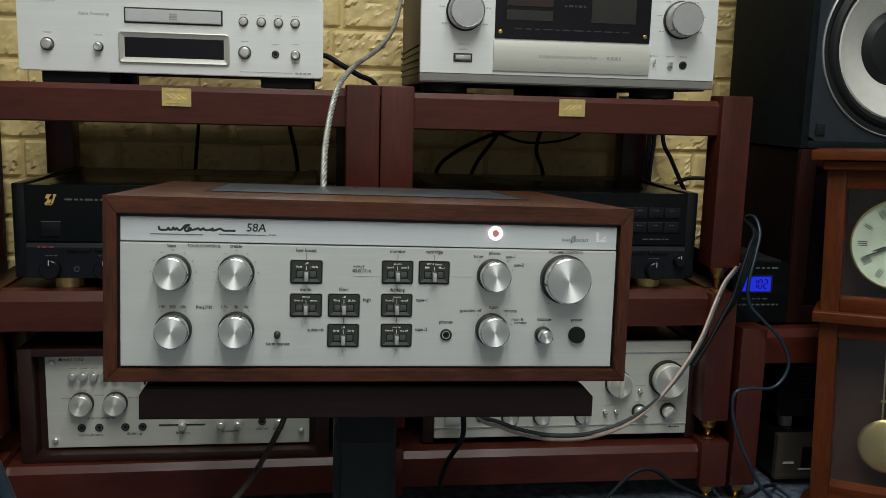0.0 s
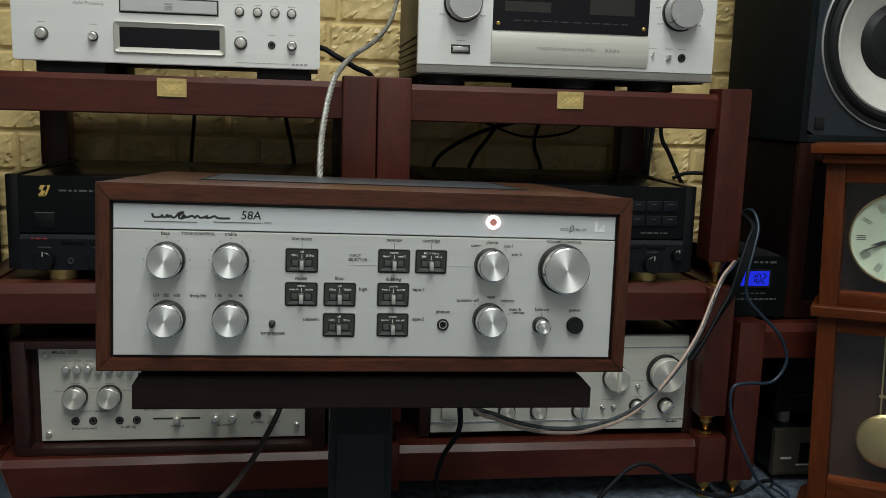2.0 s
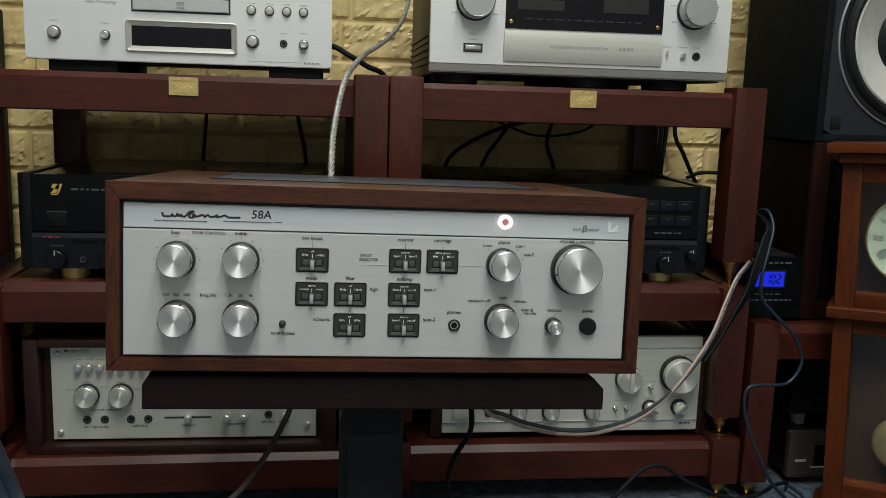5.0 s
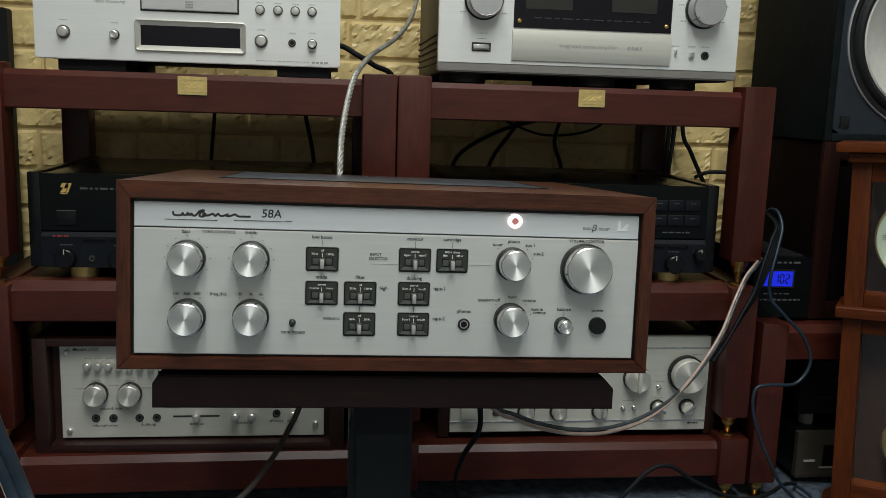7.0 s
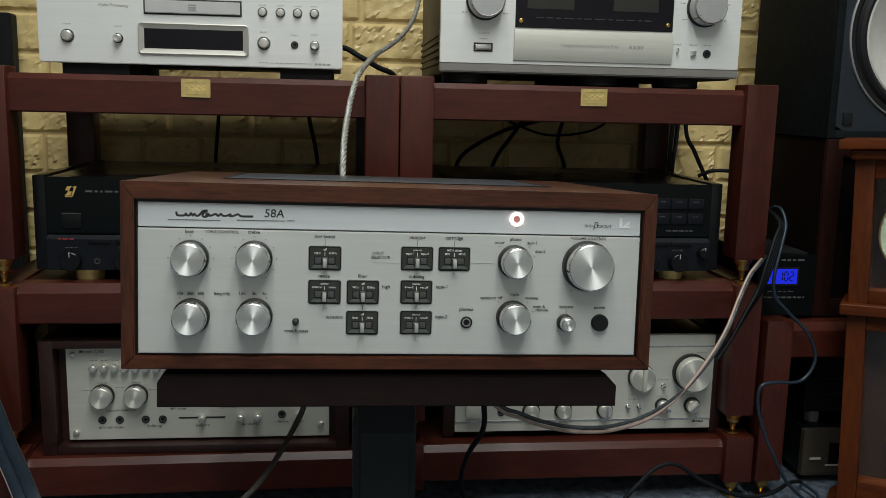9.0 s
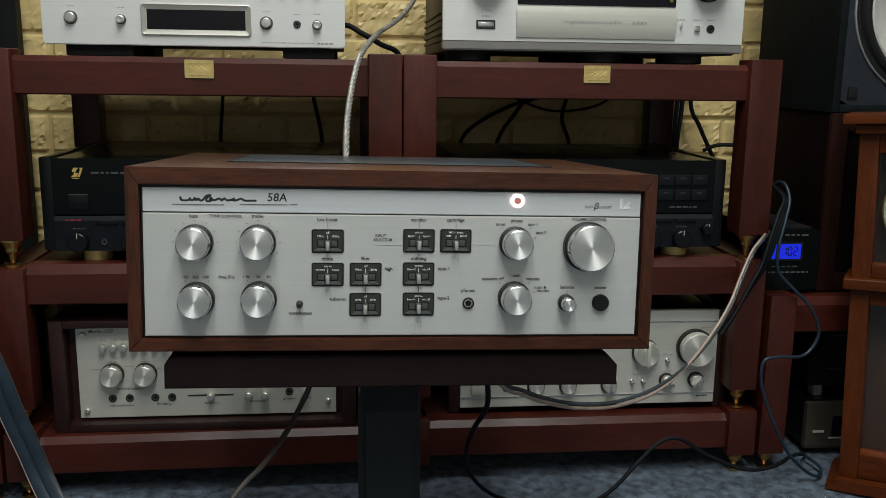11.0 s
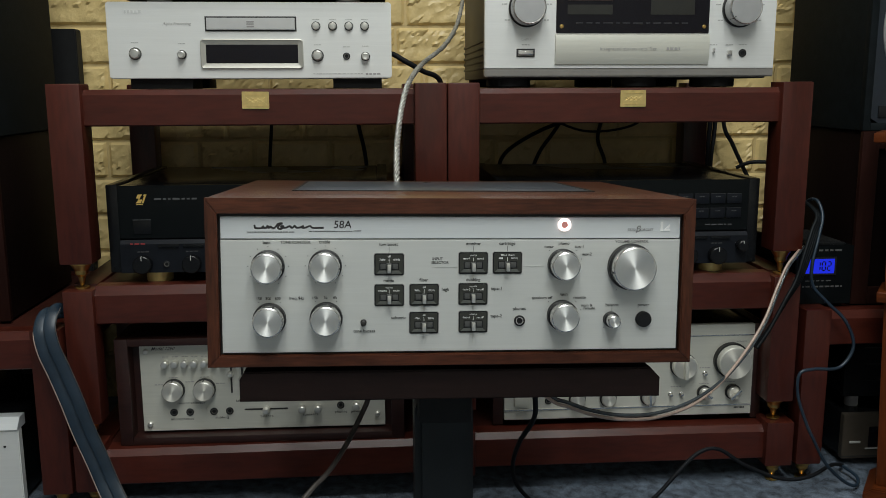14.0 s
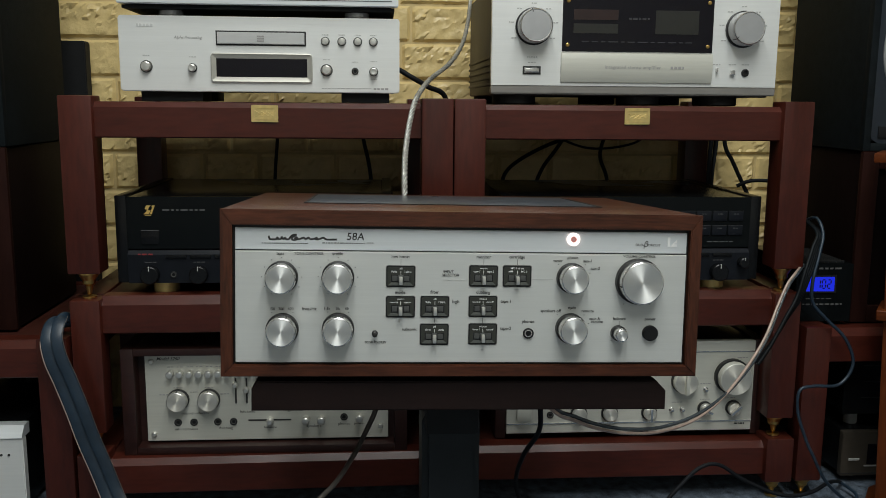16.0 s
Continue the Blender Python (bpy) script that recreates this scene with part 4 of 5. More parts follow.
for kx, kz, mark in ((-0.1789, 0.0186, 92), (-0.1246, 0.0190, 92), (-0.1782, -0.0320, 20), (-0.1241, -0.0314, 20)):
    knob(amp, kx, 0.0, kz - (0.0006 if kz < 0 else 0.0), 0.0146, 0.0195, pointer=mark)
for kx, kz, mark in ((0.1062, 0.0200, 0), (0.1066, -0.0300, 35)):
    knob(amp, kx + 0.0005, 0.0, kz - (0.0008 if kz < 0 else 0.0), 0.0140, 0.0190, pointer=mark)
knob(amp, 0.1743, 0.0, 0.0173, 0.0214, 0.0185, name="volume_knob", pointer=-100, skirt=0.0004)
knob(amp, 0.1562, 0.0, -0.0354, 0.0066, 0.0160, name="balance_knob")
put("power_button", lathe([(0.0078, 0), (0.0078, 0.0035), (0.007, 0.0045), (0, 0.0047)], 36), M_BLACKMATT, amp, "round black power button", (0.1888, 0.0, -0.0353))
jack(amp, 0.0647, 0.0, -0.0361, 0.0054, M_CHROME)
put("bypass_lever", lathe([(0.0030, 0), (0.0030, 0.002), (0.0018, 0.003), (0.0024, 0.010), (0, 0.011)], 18), M_DARKGREY, amp, "", (-0.0882, 0.0, -0.0365))
for kx, kz in ((-0.1789, 0.0186), (-0.1246, 0.0190)):
    for a in range(-150, 151, 30):
        put("scale_dot", block(-0.0004, 0.0004, -0.0004, 0.0001, -0.0004, 0.0004), M_DIMINK, panel, "", (kx + 0.0192 * math.sin(radians(a)), 0.0, kz + 0.0192 * math.cos(radians(a))))

for kx, kz, marks in ((0.1067, 0.0200, (-45, 0, 45, 75)), (0.1071, -0.0308, (-45, 0, 45, 75)), (-0.1782, -0.0326, (-32, 0, 32)), (-0.1241, -0.0320, (-32, 0, 32)), (0.1743, 0.0173, (-150, 150)), (0.1562, -0.0354, (-140, 140))):
    reach = 0.0192 if abs(kx) < 0.15 or kx < 0 else (0.0268 if kz > 0 else 0.0105)
    for a in marks:
        put("scale_dot", block(-0.0004, 0.0004, -0.0004, 0.0001, -0.0004, 0.0004), M_DIMINK, panel, "", (kx + reach * math.sin(radians(a)), 0.0, kz + reach * math.cos(radians(a))))


def slide_switch(x, z, left, right, over):
    """A recessed dark plate with a sliding lever."""
    p = put("slide_switch", outline(round_rect(-0.0143, 0.0143, -0.0107, 0.0107, 0.0020), -0.0010, 0.002, 0.0003), M_RUBBER, amp, "dark slide switch", (x, 0, z))
    put("switch_rim", outline(round_rect(-0.0150, 0.0150, -0.0114, 0.0114, 0.0026), -0.0005, 0.001, 0.0002), M_PALEINK, p)
    put("switch_face", outline(round_rect(-0.0131, 0.0131, -0.0095, 0.0095, 0.0012), -0.0013, 0.0, 0.0002), M_SWITCH, p)
    # flat trapezoid, coloured lighter as if the recess's lower slope caught the light
    put("lower_bevel", outline(((-0.0122, -0.0090), (0.0122, -0.0090), (0.0092, -0.0058), (-0.0092, -0.0058)), -0.0018, 0.0, 0.0002), M_SWITCHLIT, p)
    put("slot", block(-0.0094, 0.0094, -0.0016, 0.0, -0.0056, 0.0016), M_RUBBER, p)
    for side in (-1, 1):
        put("slot_window", block(side * 0.0058 - 0.0026, side * 0.0058 + 0.0026, -0.0020, 0.0, -0.0046, 0.0008, 0.0003), M_LEVER, p)
    put("lever", block(-0.0026, 0.0026, -0.0036, 0.0, -0.0052, 0.0012, 0.0006), M_LEVER, p)
    put("lever_tip", block(-0.0017, 0.0017, -0.0085, -0.003, -0.0076, 0.0002, 0.0007), M_BUTTON, p)
    put("centre_line", block(-0.0002, 0.0002, -0.0016, 0.0, 0.0018, 0.0055), M_WHITEINK, p)
    letters(left, -0.0066, -0.0013, 0.0046, 0.0027, M_WHITEINK, p)
    letters(right, 0.0068, -0.0013, 0.0046, 0.0027, M_WHITEINK, p)
    letters(over, 0.0, -0.0013, 0.0078, 0.0027, M_WHITEINK, p)


for args in ((-0.0634, 0.0202, "70Hz", "150Hz", "off"), (-0.0633, -0.0100, "reverse", "mono", "stereo"), (-0.0294, -0.0098, "9kHz", "15kHz", "off"), (-0.0295, -0.0374, "10Hz", "20Hz", "off"),
             (0.0183, 0.0212, "tape-1", "tape-2", "source"), (0.0518, 0.0214, "MM", "MC-2", "MC-1 direct"), (0.0184, -0.0092, "from-2", "rec.off", "source"), (0.0188, -0.0369, "from-1", "rec.off", "source")):
    slide_switch(*args)
for x, z0, z1 in ((-0.0634, 0.0312, 0.0375), (0.0183, 0.0322, 0.0378), (0.0518, 0.0324, 0.0380), (0.1571, -0.0235, -0.0272), (0.0186, -0.0262, -0.0200), (-0.0294, -0.0266, -0.0206)):
    put("leader_line", block(x - 0.0002, x + 0.0002, -0.0003, 0.0001, min(z0, z1), max(z0, z1)), M_DIMINK, panel)
put("leader_line", block(-0.0215, 0.0040, -0.0003, 0.0001, 0.0170, 0.0173), M_PALEINK, panel)
put("leader_line", block(0.0662, 0.0880, -0.0003, 0.0001, 0.0180, 0.0183), M_PALEINK, panel)
for text, x, z, size in (("bass", -0.1801, 0.0415, 0.0044), ("TONE CONTROL", -0.1526, 0.0417, 0.0037), ("treble", -0.1250, 0.0420, 0.0044), ("freq./Hz", -0.1523, -0.0126, 0.0043),
                         ("150", -0.1881, -0.0128, 0.0038), ("300", -0.1793, -0.0128, 0.0038), ("600", -0.1703, -0.0127, 0.0038), ("1.5k", -0.1351, -0.0123, 0.0038), ("3k", -0.1246, -0.0122, 0.0038), ("6k", -0.1156, -0.0121, 0.0038),
                         ("tone bypass", -0.0876, -0.0452, 0.0044), ("low boost", -0.0638, 0.0396, 0.0044), ("mode", -0.0638, 0.0043, 0.0044), ("filter", -0.0298, 0.0047, 0.0044), ("high", -0.0087, -0.0046, 0.0044),
                         ("subsonic", -0.0541, -0.0324, 0.0042), ("INPUT", -0.0165, 0.0254, 0.0036), ("SELECTOR", -0.0142, 0.0218, 0.0036), ("monitor", 0.0182, 0.0402, 0.0044), ("cartridge", 0.0514, 0.0404, 0.0044),
                         ("tuner", 0.0926, 0.0371, 0.0042), ("phono", 0.1074, 0.0403, 0.0042), ("aux-1", 0.1228, 0.0372, 0.0042), ("aux-2", 0.1306, 0.0297, 0.0042), ("dubbing", 0.0184, 0.0049, 0.0044),
                         ("tape-1", 0.0416, -0.0041, 0.0044), ("tape-2", 0.0417, -0.0313, 0.0044), ("phones", 0.0643, -0.0242, 0.0044), ("speakers off", 0.0868, -0.0134, 0.0042), ("main", 0.1083, -0.0100, 0.0042),
                         ("remote", 0.1242, -0.0133, 0.0042), ("main &", 0.1315, -0.0212, 0.0040), ("remote", 0.1342, -0.0242, 0.0040), ("balance", 0.1570, -0.0210, 0.0044), ("power", 0.1888, -0.0212, 0.0044), ("VOLUME CONTROL", 0.1751, 0.0436 - 0.0014, 0.0037)):
    letters(text, x, 0.0, z, size, M_INK, panel, bold=0.014)
letters("58A", -0.1082, 0.0012, 0.0584, 0.0102, M_INK, strip, spacing=1.02, shear=0.10, bold=0.012)
wave = [(-0.1914, 0.0585), (-0.1907, 0.0556), (-0.1880, 0.0551), (-0.1845, 0.0553), (-0.1832, 0.0570), (-0.1822, 0.0553), (-0.1800, 0.0556), (-0.1790, 0.0574), (-0.1776, 0.0553), (-0.1760, 0.0568), (-0.1745, 0.0552), (-0.1722, 0.0556), (-0.1690, 0.0592), (-0.1652, 0.0598), (-0.1680, 0.0580), (-0.1692, 0.0552), (-0.1665, 0.0545),
        (-0.1640, 0.0562), (-0.1652, 0.0574), (-0.1662, 0.0560), (-0.1620, 0.0556), (-0.1580, 0.0571), (-0.1560, 0.0554), (-0.1535, 0.0572), (-0.1515, 0.0556), (-0.1480, 0.0560), (-0.1452, 0.0572), (-0.1462, 0.0555), (-0.1430, 0.0558), (-0.1390, 0.0572), (-0.1365, 0.0556), (-0.1310, 0.0555), (-0.1259, 0.0556)]
put("script_mark", tube([(x, 0.0012, z) for x, z in wave], 0.00095, 0.0003, 6, 5), M_INK, strip, "black handwritten-style flourish")
bars(strip, -0.1981, -0.1540, 0.0515, 0.0012, 0.0008, M_INK, 17, seed=51)
bars(strip, -0.1400, -0.0990, 0.0522, 0.0012, 0.0008, M_INK, 16, seed=52)
bars(strip, -0.0965, -0.0905, 0.0526, 0.0012, 0.0008, M_INK, 3, seed=53)
letters("DUO-", 0.1752, 0.0012, 0.0536, 0.0034, M_INK, strip)
letters("\u03b2", 0.1812, 0.0012, 0.0542, 0.0078, M_INK, strip, shear=0.2)
letters("CIRCUIT", 0.1898, 0.0012, 0.0535, 0.0034, M_INK, strip)
put("square_emblem", joined([outline(((0.2037, 0.0524), (0.2062, 0.0524), (0.2062, 0.0616), (0.2037, 0.0616)), 0.0006, 0.0014), outline(((0.2066, 0.0524), (0.2131, 0.0524), (0.2131, 0.0548), (0.2092, 0.0548)), 0.0006, 0.0014),
                             outline(((0.2066, 0.0530), (0.2090, 0.0552), (0.2131, 0.0590), (0.2131, 0.0560), (0.2098, 0.0552)), 0.0008, 0.0014)]), M_WHITEINK, strip, "pale square emblem")
ring = put("pilot_lamp", lathe([(0.0063, -0.0012), (0.0063, 0.0006), (0.0056, 0.0012), (0.0036, 0.0008), (0.0032, 0.0)], 40), M_LAMP, strip, "lit white ring lamp", (0.1077, 0.0, 0.0585))
put("lamp_core", lathe([(0.0034, 0.0002), (0.0, 0.0004)], 28), M_LAMPCORE, ring)
put("amp_foot", block(-0.16, -0.12, 0.04, 0.08, -0.0855, -0.0785, 0.001), M_RUBBER, amp)
put("amp_foot", block(0.12, 0.16, 0.04, 0.08, -0.0855, -0.0785, 0.001), M_RUBBER, amp)
put("amp_foot", block(-0.16, -0.12, 0.25, 0.29, -0.0855, -0.0785, 0.001), M_RUBBER, amp)
put("amp_foot", block(0.12, 0.16, 0.25, 0.29, -0.0855, -0.0785, 0.001), M_RUBBER, amp)

# stand under it
stand = thing("equipment_stand", "dark wooden stand board on a black pillar and base", "stand", TILT)
put("board", outline(((-0.209, -0.1160), (0.210, -0.1160), (0.210, -0.0965), (0.200, -0.0860), (-0.204, -0.0860), (-0.209, -0.0940)), 0.004, 0.31, 0.0015), M_BOARD, stand)
put("pillar_head", block(-0.030, 0.030, 0.09, 0.20, -0.170, -0.1162, 0.006), M_BLACKMATT, stand)
lower = put("pillar", outline(round_rect(-0.0335, 0.0325, 0.022, 0.336, 0.016), 0.0, 0.075, 0.008), M_PILLAR, stand, "black pillar with rounded shoulders")
lower.parent = None
lower.location = (-0.037, -0.47, 0)
base = put("base_plate", outline(round_rect(-0.055, 0.055, 0.0, 0.022, 0.006), -0.14, 0.16, 0.003), M_PILLAR, stand)
base.parent = None
base.location = (-0.037, -0.43, 0)
for ob in (lower, base):
    m = ob.matrix_basis.copy()
    ob.parent = stand
    ob.matrix_parent_inverse = TILT.inverted()

# ---- wall clock leaning on the right-hand rack ----
clock = thing("pendulum_clock", "cherry-wood pendulum clock with glass doors, standing on the floor", "clock", pose(0.800, -0.134, 0.005, 0, 0, -35) @ pose(0, 0, 0, 0, -2.2))
for s in (-1, 1):
    put("stile", block(s * 0.0925 - 0.014, s * 0.0925 + 0.014, 0.0, 0.08, 0.020, 0.577, 0.002), M_CLOCK, clock)
put("back_board", block(-0.1, 0.1, 0.07, 0.08, 0.020, 0.572), M_CLOCKBACK, clock)
put("cornice", block(-0.129, 0.129, -0.026, 0.088, 0.591, 0.606, 0.003), M_CLOCK_FLAT, clock)
put("cornice_moulding", block(-0.113, 0.113, -0.014, 0.084, 0.575, 0.5908, 0.005, 3), M_CLOCK_FLAT, clock)
put("top_rail", block(-0.0785, 0.0785, 0.002, 0.036, 0.546, 0.5748, 0.002), M_CLOCK_FLAT, clock)
put("middle_moulding", block(-0.117, 0.117, -0.014, 0.08, 0.334, 0.352, 0.004, 3), M_CLOCK_FLAT, clock)
put("middle_rail", block(-0.0785, 0.0785, 0.002, 0.036, 0.352, 0.373, 0.002), M_CLOCK_FLAT, clock)
put("lower_top_rail", block(-0.0785, 0.0785, 0.002, 0.036, 0.309, 0.334, 0.002), M_CLOCK_FLAT, clock)
put("bottom_rail", block(-0.0785, 0.0785, 0.002, 0.036, 0.021, 0.062, 0.002), M_CLOCK_FLAT, clock)
put("plinth", outline(((-0.124, 0.001), (0.124, 0.001), (0.124, 0.010), (0.110, 0.020), (-0.110, 0.020), (-0.124, 0.010)), -0.020, 0.088, 0.002), M_CLOCK_FLAT, clock)
for z0, z1 in ((0.370, 0.550), (0.058, 0.313)):
    pane = put("pane", block(-0.080, 0.080, 0.016, 0.019, z0, z1), M_PANE, clock, "clear glass pane")
    pane.visible_shadow = False
dial = put("dial", lathe([(0.069, 0), (0.069, 0.004), (0.068, 0.006), (0.065, 0.005), (0, 0.005)], 72), M_DIAL, clock, "pale greenish-white clock dial", (0.001, 0.034, 0.459))
put("dial_rim", lathe([(0.071, 0), (0.071, 0.007), (0.0685, 0.008), (0.068, 0.005)], 72), M_PEND, dial)
for k in range(12):
    a = radians(30 * k)
    n = (1, 1, 2, 3, 3, 2, 2, 3, 4, 3, 2, 3)[k]
    mark = put("numeral", joined([block(-0.0006 + (i - (n - 1) / 2) * 0.0031, 0.0006 + (i - (n - 1) / 2) * 0.0031, -0.0056, -0.0048, 0.046, 0.060) for i in range(n)]), M_INK, dial)
    mark.rotation_euler = (0, a, 0)
for a, ln, w in ((-112, 0.056, 0.0012), (-106, 0.040, 0.0032)):
    hand = put("hand", outline(((-w * 0.4, -0.010), (w * 0.4, -0.010), (w, ln * 0.6), (0.0003, ln), (-0.0003, ln), (-w, ln * 0.6)), -0.009, -0.0075), M_INK, dial)
    hand.rotation_euler = (0, radians(a), 0)
put("hub", lathe([(0.003, 0.004), (0.003, 0.010), (0, 0.011)], 16), M_INK, dial)
for k in range(5):
    put("pendulum_rod", block(-0.0085 + 0.0086 * k, -0.0061 + 0.0086 * k, 0.044, 0.0465, 0.165, 0.40), M_PEND, clock)
for z in (0.20, 0.30):
    put("rod_bridge", block(-0.011, 0.031, 0.043, 0.0475, z, z + 0.004, 0.001), M_PEND, clock)
put("pendulum_bob", lathe([(0, -0.003), (0.043, -0.002), (0.045, 0.001), (0.042, 0.004), (0.035, 0.007), (0, 0.009)], 56), M_PEND, clock, "round brass pendulum bob", (0.003, 0.044, 0.128))


# ---- cables ----
def cable(name, label, strands, mat, group=""):
    t = thing(name, label, "cable")
    for k, (pts, r, kw) in enumerate(strands):
        put("strand", tube(pts, r, **kw), kw_mat(mat, k), t, angle=60)
    return t


def kw_mat(mat, k):
    return mat[k % len(mat)] if type(mat) is tuple else mat


def twisted(points, off, r, pitch, phase):
    """One strand of a twisted cable: a helix round a smooth line."""
    line, out, run = smooth_line(points, 12), [], 0.0
    for i, p in enumerate(line):
        t = (line[min(i + 1, len(line) - 1)] - line[max(i - 1, 0)]).normalized()
        u = t.cross(Vector((0, -1, 0))).normalized()
        v = t.cross(u)
        run += (p - line[i - 1]).length if i else 0
        a = 2 * math.pi * run / pitch + phase
        out.append(p + (u * math.cos(a) + v * math.sin(a)) * off)
    return tube(out, r, n=8, step=1)


braid = [(-0.083, -0.235, 0.50), (-0.083, -0.205, 0.548), (-0.082, -0.17, 0.586), (-0.079, -0.13, 0.614), (-0.072, -0.09, 0.651), (-0.061, -0.05, 0.684), (-0.037, 0.03, 0.714), (0.004, 0.12, 0.746), (0.038, 0.25, 0.792), (0.060, 0.36, 0.862), (0.070, 0.42, 0.95)]
rope = thing("braided_cable", "thick twisted silver cable rising over the rack to the shelf", "cable")
for k in range(4):
    put("strand", twisted(braid, 0.0023, 0.0022, 0.034, k * math.pi / 2), M_BRAID, rope, angle=60)
clear = [(0.06, -0.40, 0.345), (0.096, -0.40, 0.312), (0.121, -0.38, 0.296), (0.156, -0.36, 0.277), (0.203, -0.33, 0.258), (0.267, -0.28, 0.24), (0.338, -0.22, 0.234), (0.401, -0.17, 0.247), (0.454, -0.13, 0.277), (0.494, -0.10, 0.317), (0.524, -0.07, 0.358), (0.545, -0.055, 0.392), (0.562, -0.045, 0.408), (0.60, 0.01, 0.412)]
cable("speaker_cable", "clear twin speaker cable sagging from the stand to the rack", [(clear, 0.0025, dict(n=10)), ([(x + 0.001 - 0.006 * min(1, max(0, (x - 0.33) / 0.12)), y - 0.0025, z - 0.005 + 0.006 * min(1, max(0, (x - 0.33) / 0.12))) for x, y, z in clear], 0.0023, dict(n=10))], (M_CABLECLEAR, M_CABLEPINK))
ribbon = [(0.488, -0.085, 0.268), (0.516, -0.07, 0.295), (0.547, -0.055, 0.337), (0.569, -0.045, 0.366), (0.586, -0.035, 0.404), (0.604, -0.02, 0.443), (0.619, 0.0, 0.468), (0.612, 0.06, 0.49)]
cable("cable_bundle", "black cables bundled side by side round the rack post", [([(x + d * min(1, i / 4), y + 0.003 * k, z - 0.4 * d * min(1, i / 4)) for i, (x, y, z) in enumerate(ribbon)], 0.0030, {}) for k, d in enumerate((-0.0072, -0.0026, 0.0020, 0.0066))], M_CABLERIBBON)
cable("mains_cord", "black mains cord hanging from the stand to the carpet", [([(0.07, -0.41, 0.345), (0.077, -0.4, 0.309), (0.079, -0.38, 0.275), (0.071, -0.32, 0.22), (0.075, -0.24, 0.151), (0.098, -0.15, 0.076), (0.141, -0.085, 0.014), (0.2, -0.11, 0.004), (0.27, -0.16, 0.004)], 0.0032, {})], M_CABLE)
cable("mains_cord", "grey-brown cord hanging slantwise from the stand", [([(-0.118, -0.41, 0.345), (-0.123, -0.42, 0.322), (-0.132, -0.43, 0.304), (-0.147, -0.46, 0.284), (-0.165, -0.50, 0.270), (-0.192, -0.53, 0.250), (-0.235, -0.57, 0.19), (-0.27, -0.6, 0.09), (-0.29, -0.62, 0.01), (-0.30, -0.72, 0.006)], 0.0030, dict(r2=0.0024))], M_CORD)
flat = [(-0.588, 0.16, 0.312), (-0.596, 0.08, 0.316), (-0.612, 0.0, 0.330), (-0.619, -0.035, 0.338), (-0.621, -0.058, 0.318), (-0.615, -0.064, 0.287), (-0.602, -0.064, 0.25), (-0.586, -0.066, 0.204), (-0.571, -0.068, 0.156), (-0.552, -0.072, 0.107), (-0.533, -0.08, 0.06), (-0.503, -0.11, 0.02), (-0.45, -0.2, 0.006)]
cable("flat_cable", "flat blue-black twin speaker cable draped over the low rack", [([(x + 0.9 * d, y - 0.0005 * k, z + 0.4 * d) for x, y, z in flat], 0.0093, dict(r2=0.0019, n=14, flat=(0.1, -1, 0.4))) for k, d in enumerate((-0.0088, 0.0088))]
      + [([(x - 0.0166, y - 0.002, z - 0.0073) for x, y, z in flat[3:]], 0.0009, {}), ([(x + 0.0166, y - 0.001, z + 0.0073) for x, y, z in flat[3:]], 0.0006, {})], (M_CABLEBLUE, M_CABLEBLUE, M_CABLEPINK, M_CORD))
cable("thin_cord", "thin blue-black cord looping down from the conditioner", [([(0.619, 0.10, 0.46), (0.621, 0.03, 0.491), (0.623, 0.0, 0.469), (0.612, -0.015, 0.435), (0.599, -0.025, 0.391), (0.604, -0.022, 0.354), (0.629, -0.024, 0.326), (0.662, -0.028, 0.293), (0.678, -0.03, 0.25), (0.654, -0.035, 0.216), (0.606, -0.042, 0.216), (0.581, -0.045, 0.209), (0.581, -0.045, 0.171), (0.595, -0.05, 0.127)] + [(0.607, -0.055, 0.10), (0.632, -0.055, 0.055), (0.668, -0.05, 0.02), (0.694, -0.045, 0.008), (0.709, -0.02, 0.012), (0.705, 0.02, 0.014)], 0.0028, {})], M_CABLEBLUE)
cable("floor_cord", "black cord arching over the carpet before the rack", [([(0.715, 0.04, 0.006), (0.69, 0.01, 0.022), (0.655, -0.025, 0.036), (0.609, -0.05, 0.030), (0.556, -0.06, 0.032), (0.49, -0.062, 0.060), (0.445, -0.06, 0.088), (0.41, -0.064, 0.085), (0.374, -0.072, 0.056), (0.339, -0.08, 0.022), (0.307, -0.09, 0.004), (0.24, -0.14, 0.004)], 0.0033, {})], M_CABLE)
cable("hanging_cables", "thin black cables hanging behind the rack", [([(0.604, 0.47, 0.74), (0.601, 0.47, 0.605), (0.599, 0.47, 0.548), (0.599, 0.47, 0.40)], 0.005, {}), ([(0.616, 0.48, 0.74), (0.614, 0.48, 0.60), (0.611, 0.48, 0.53), (0.612, 0.48, 0.40)], 0.0035, {}), ([(0.610, 0.46, 0.74), (0.609, 0.46, 0.60), (0.600, 0.45, 0.53), (0.597, 0.45, 0.40)], 0.0035, {}),
    ([(0.622, 0.46, 0.74), (0.626, 0.46, 0.604), (0.648, 0.46, 0.556), (0.672, 0.46, 0.510), (0.69, 0.45, 0.47)], 0.0045, {}), ([(0.655, 0.45, 0.505), (0.68, 0.44, 0.517), (0.72, 0.43, 0.518), (0.78, 0.43, 0.51)], 0.004, {})], M_CABLE)
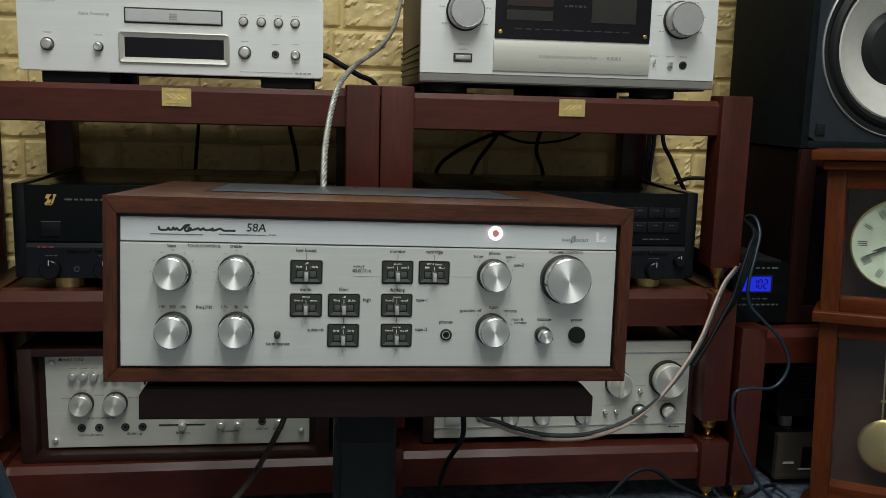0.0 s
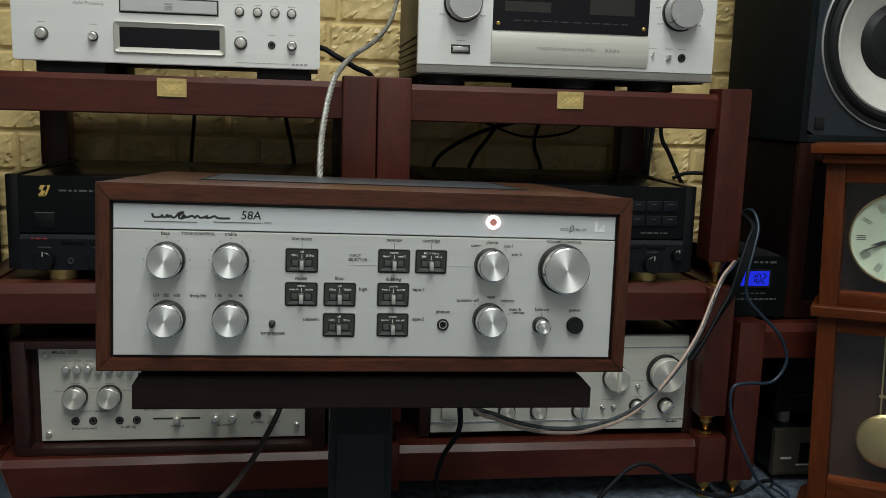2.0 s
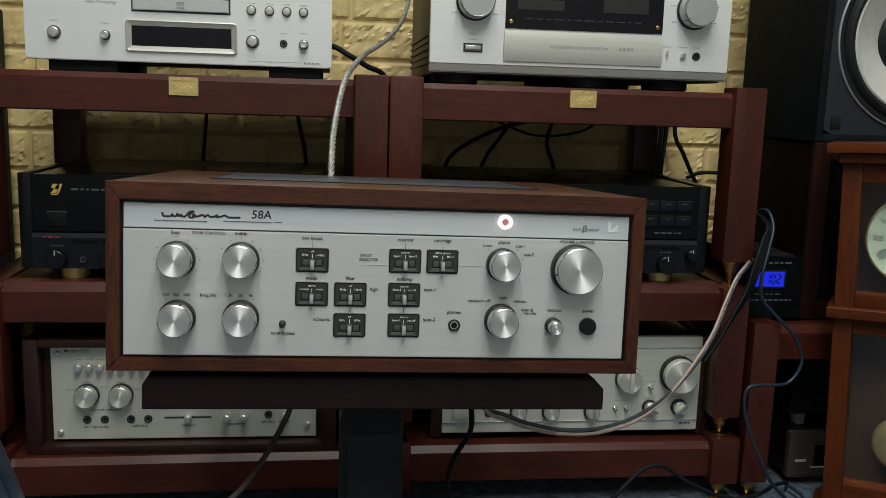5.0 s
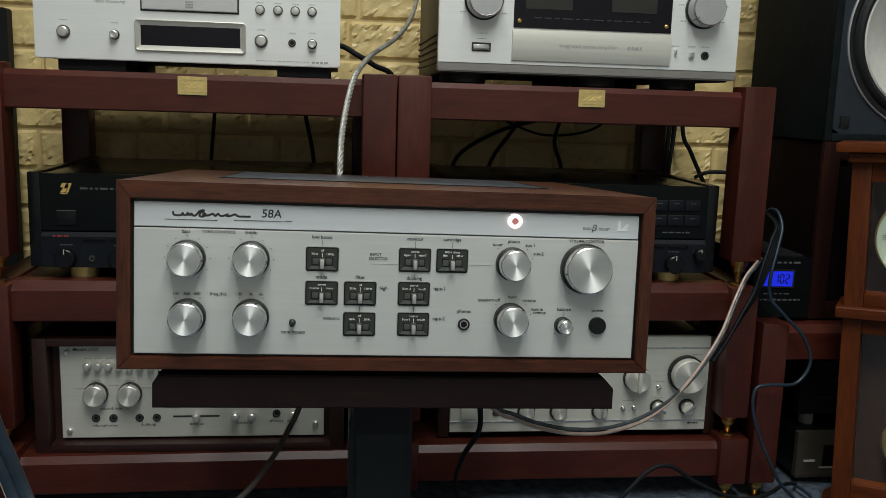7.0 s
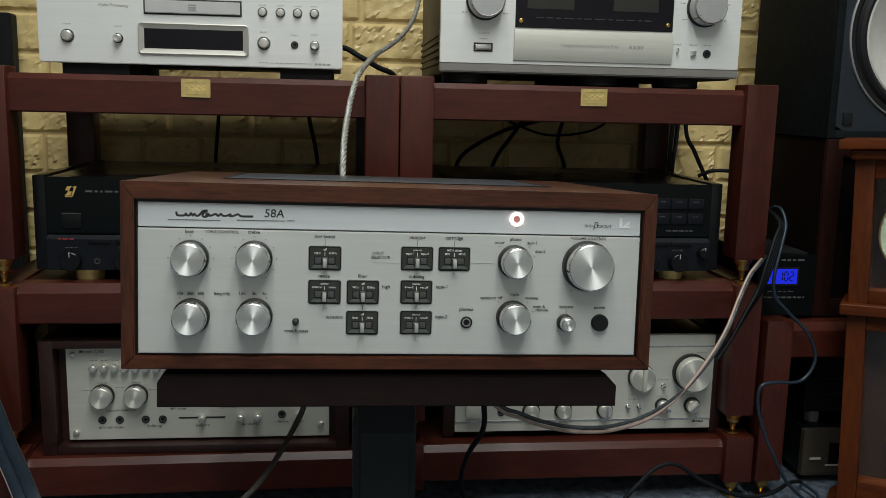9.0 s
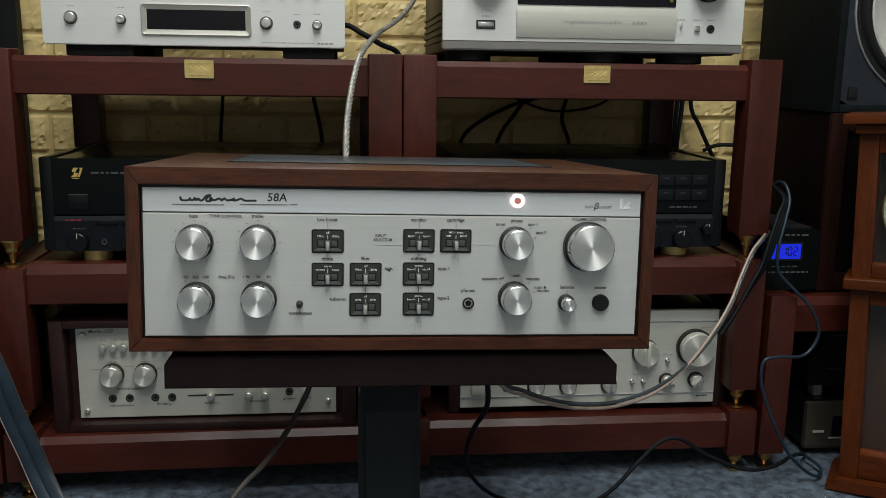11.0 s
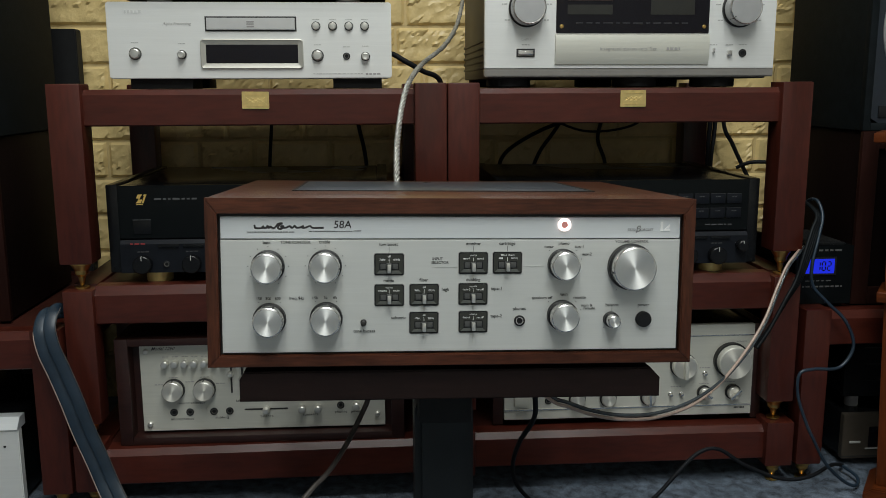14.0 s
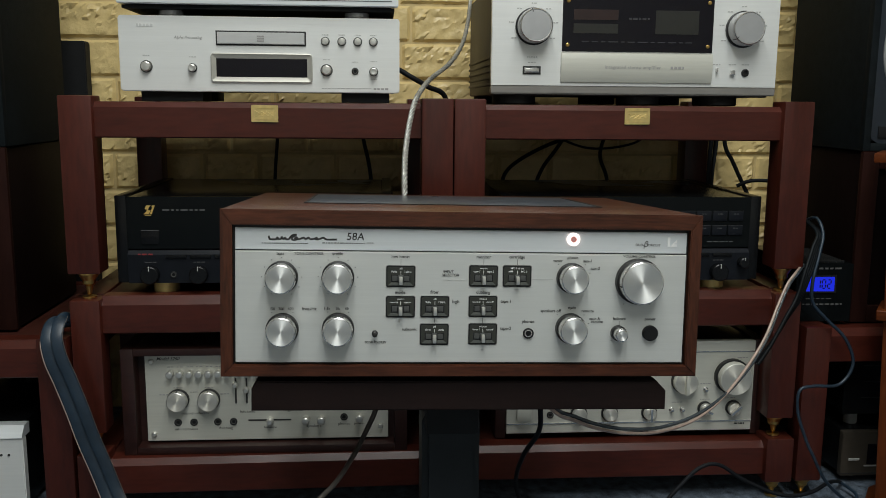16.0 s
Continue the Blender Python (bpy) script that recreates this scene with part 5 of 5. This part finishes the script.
cable("hanging_cables", "thin black cables drooping behind the amplifier shelf", [([(0.33, 0.43, 0.62), (0.24, 0.45, 0.592), (0.16, 0.45, 0.545), (0.14, 0.44, 0.50), (0.15, 0.42, 0.46)], 0.004, {}), ([(0.28, 0.44, 0.62), (0.255, 0.45, 0.58), (0.225, 0.44, 0.54), (0.2, 0.43, 0.48)], 0.004, {}), ([(0.36, 0.44, 0.62), (0.352, 0.45, 0.57), (0.365, 0.44, 0.525), (0.37, 0.43, 0.47)], 0.004, {}),
    ([(0.25, 0.45, 0.61), (0.33, 0.45, 0.585), (0.42, 0.45, 0.595), (0.47, 0.44, 0.63)], 0.0025, {})], M_CABLE)
cable("hanging_cables", "thin black cables hanging behind the cd player shelf", [([(-0.325, 0.44, 0.644), (-0.328, 0.45, 0.60), (-0.332, 0.44, 0.54), (-0.335, 0.43, 0.47)], 0.0035, {}), ([(-0.155, 0.44, 0.644), (-0.15, 0.45, 0.60), (-0.138, 0.44, 0.545), (-0.13, 0.43, 0.47)], 0.004, {})], M_CABLE)
cable("signal_cable", "black signal cable between the shelf components", [([(-0.12, 0.37, 0.735), (-0.085, 0.37, 0.743), (-0.055, 0.36, 0.728), (-0.02, 0.37, 0.709), (0.015, 0.39, 0.69), (0.03, 0.42, 0.62)], 0.0050, {})], M_CABLE)


# ---- foam bricks of the back wall ----
def brick_mesh(w, h, seed):
    """A hewn brick face: narrow rim, flat chipped facets with ridges between them."""
    nx, nz = round(w / 0.0062), 13
    bm = bmesh.new()
    rows = []
    off = Vector((seed * 3.1, seed * 1.7, seed * 0.9))
    lean = Vector((noise.noise(off * 1.3), 0, noise.noise(off * 2.1)))
    for j in range(nz + 1):
        row = []
        for i in range(nx + 1):
            u, v = i / nx, j / nz
            x, z = (u - 0.5) * w, (v - 0.5) * h
            edge = min(u * w, (1 - u) * w, v * h, (1 - v) * h)
            p = Vector((x, 0, z * 1.35)) + off
            warp = p + 0.012 * noise.noise_vector(p * 40)
            dist, pts = noise.voronoi(warp * 33)
            facet = noise.noise(pts[0] * 5.3) * 0.0016 + (p - pts[0] / 33).dot(Vector((noise.noise(pts[0] * 7.7), 0, noise.noise(pts[0] * 9.1)))) * 0.13
            rough_part = max(0.25, min(1.0, 0.6 + 1.6 * noise.noise(p * 17 + off)))
            chip = 0.0064 * rough_part * abs(noise.fractal(p * 62, 1.0, 2.0, 4)) - 0.0006
            rise = min(1.0, edge / 0.0062)
            y = -rise * max(0.002, 0.0058 + facet + chip + 0.03 * (lean.x * x + lean.z * z))
            jit = 0.0016 if 0 < i < nx and 0 < j < nz else 0
            row.append(bm.verts.new((x + jit * noise.noise(p * 130), y, z + jit * noise.noise(p * 117 + off))))
        rows.append(row)
    for a, b in zip(rows, rows[1:]):
        for k in range(nx):
            bm.faces.new((a[k], a[k + 1], b[k + 1]))
            bm.faces.new((a[k], b[k + 1], b[k]))
    bmesh.ops.recalc_face_normals(bm, faces=bm.faces)
    if bm.faces[:][len(bm.faces) // 2].normal.y > 0:
        bmesh.ops.reverse_faces(bm, faces=bm.faces)
    me = bpy.data.meshes.new("brick")
    bm.to_mesh(me)
    bm.free()
    me.materials.append(M_BRICK)
    me.shade_smooth()
    me.set_sharp_from_angle(angle=radians(24))
    return me


ROW, JOINT = 0.079, 0.005
widths = (0.19, 0.165, 0.115)
variants = {w: [brick_mesh(w - JOINT, ROW - JOINT, 1 + k + 10 * i) for k in range(6)] for i, w in enumerate(widths)}
rnd = random.Random(7)
for j in range(16):
    z = 0.251 + ROW * (j - 3) + ROW / 2
    x = -1.02 - rnd.random() * 0.18
    while x < 1.02:
        w = rnd.choice((0.19, 0.19, 0.165, 0.115))
        ob = new("brick", rnd.choice(variants[w]))
        ob.parent = wall_back
        ob.location = (x + w / 2, WALL_Y - 0.0005, z)
        x += w
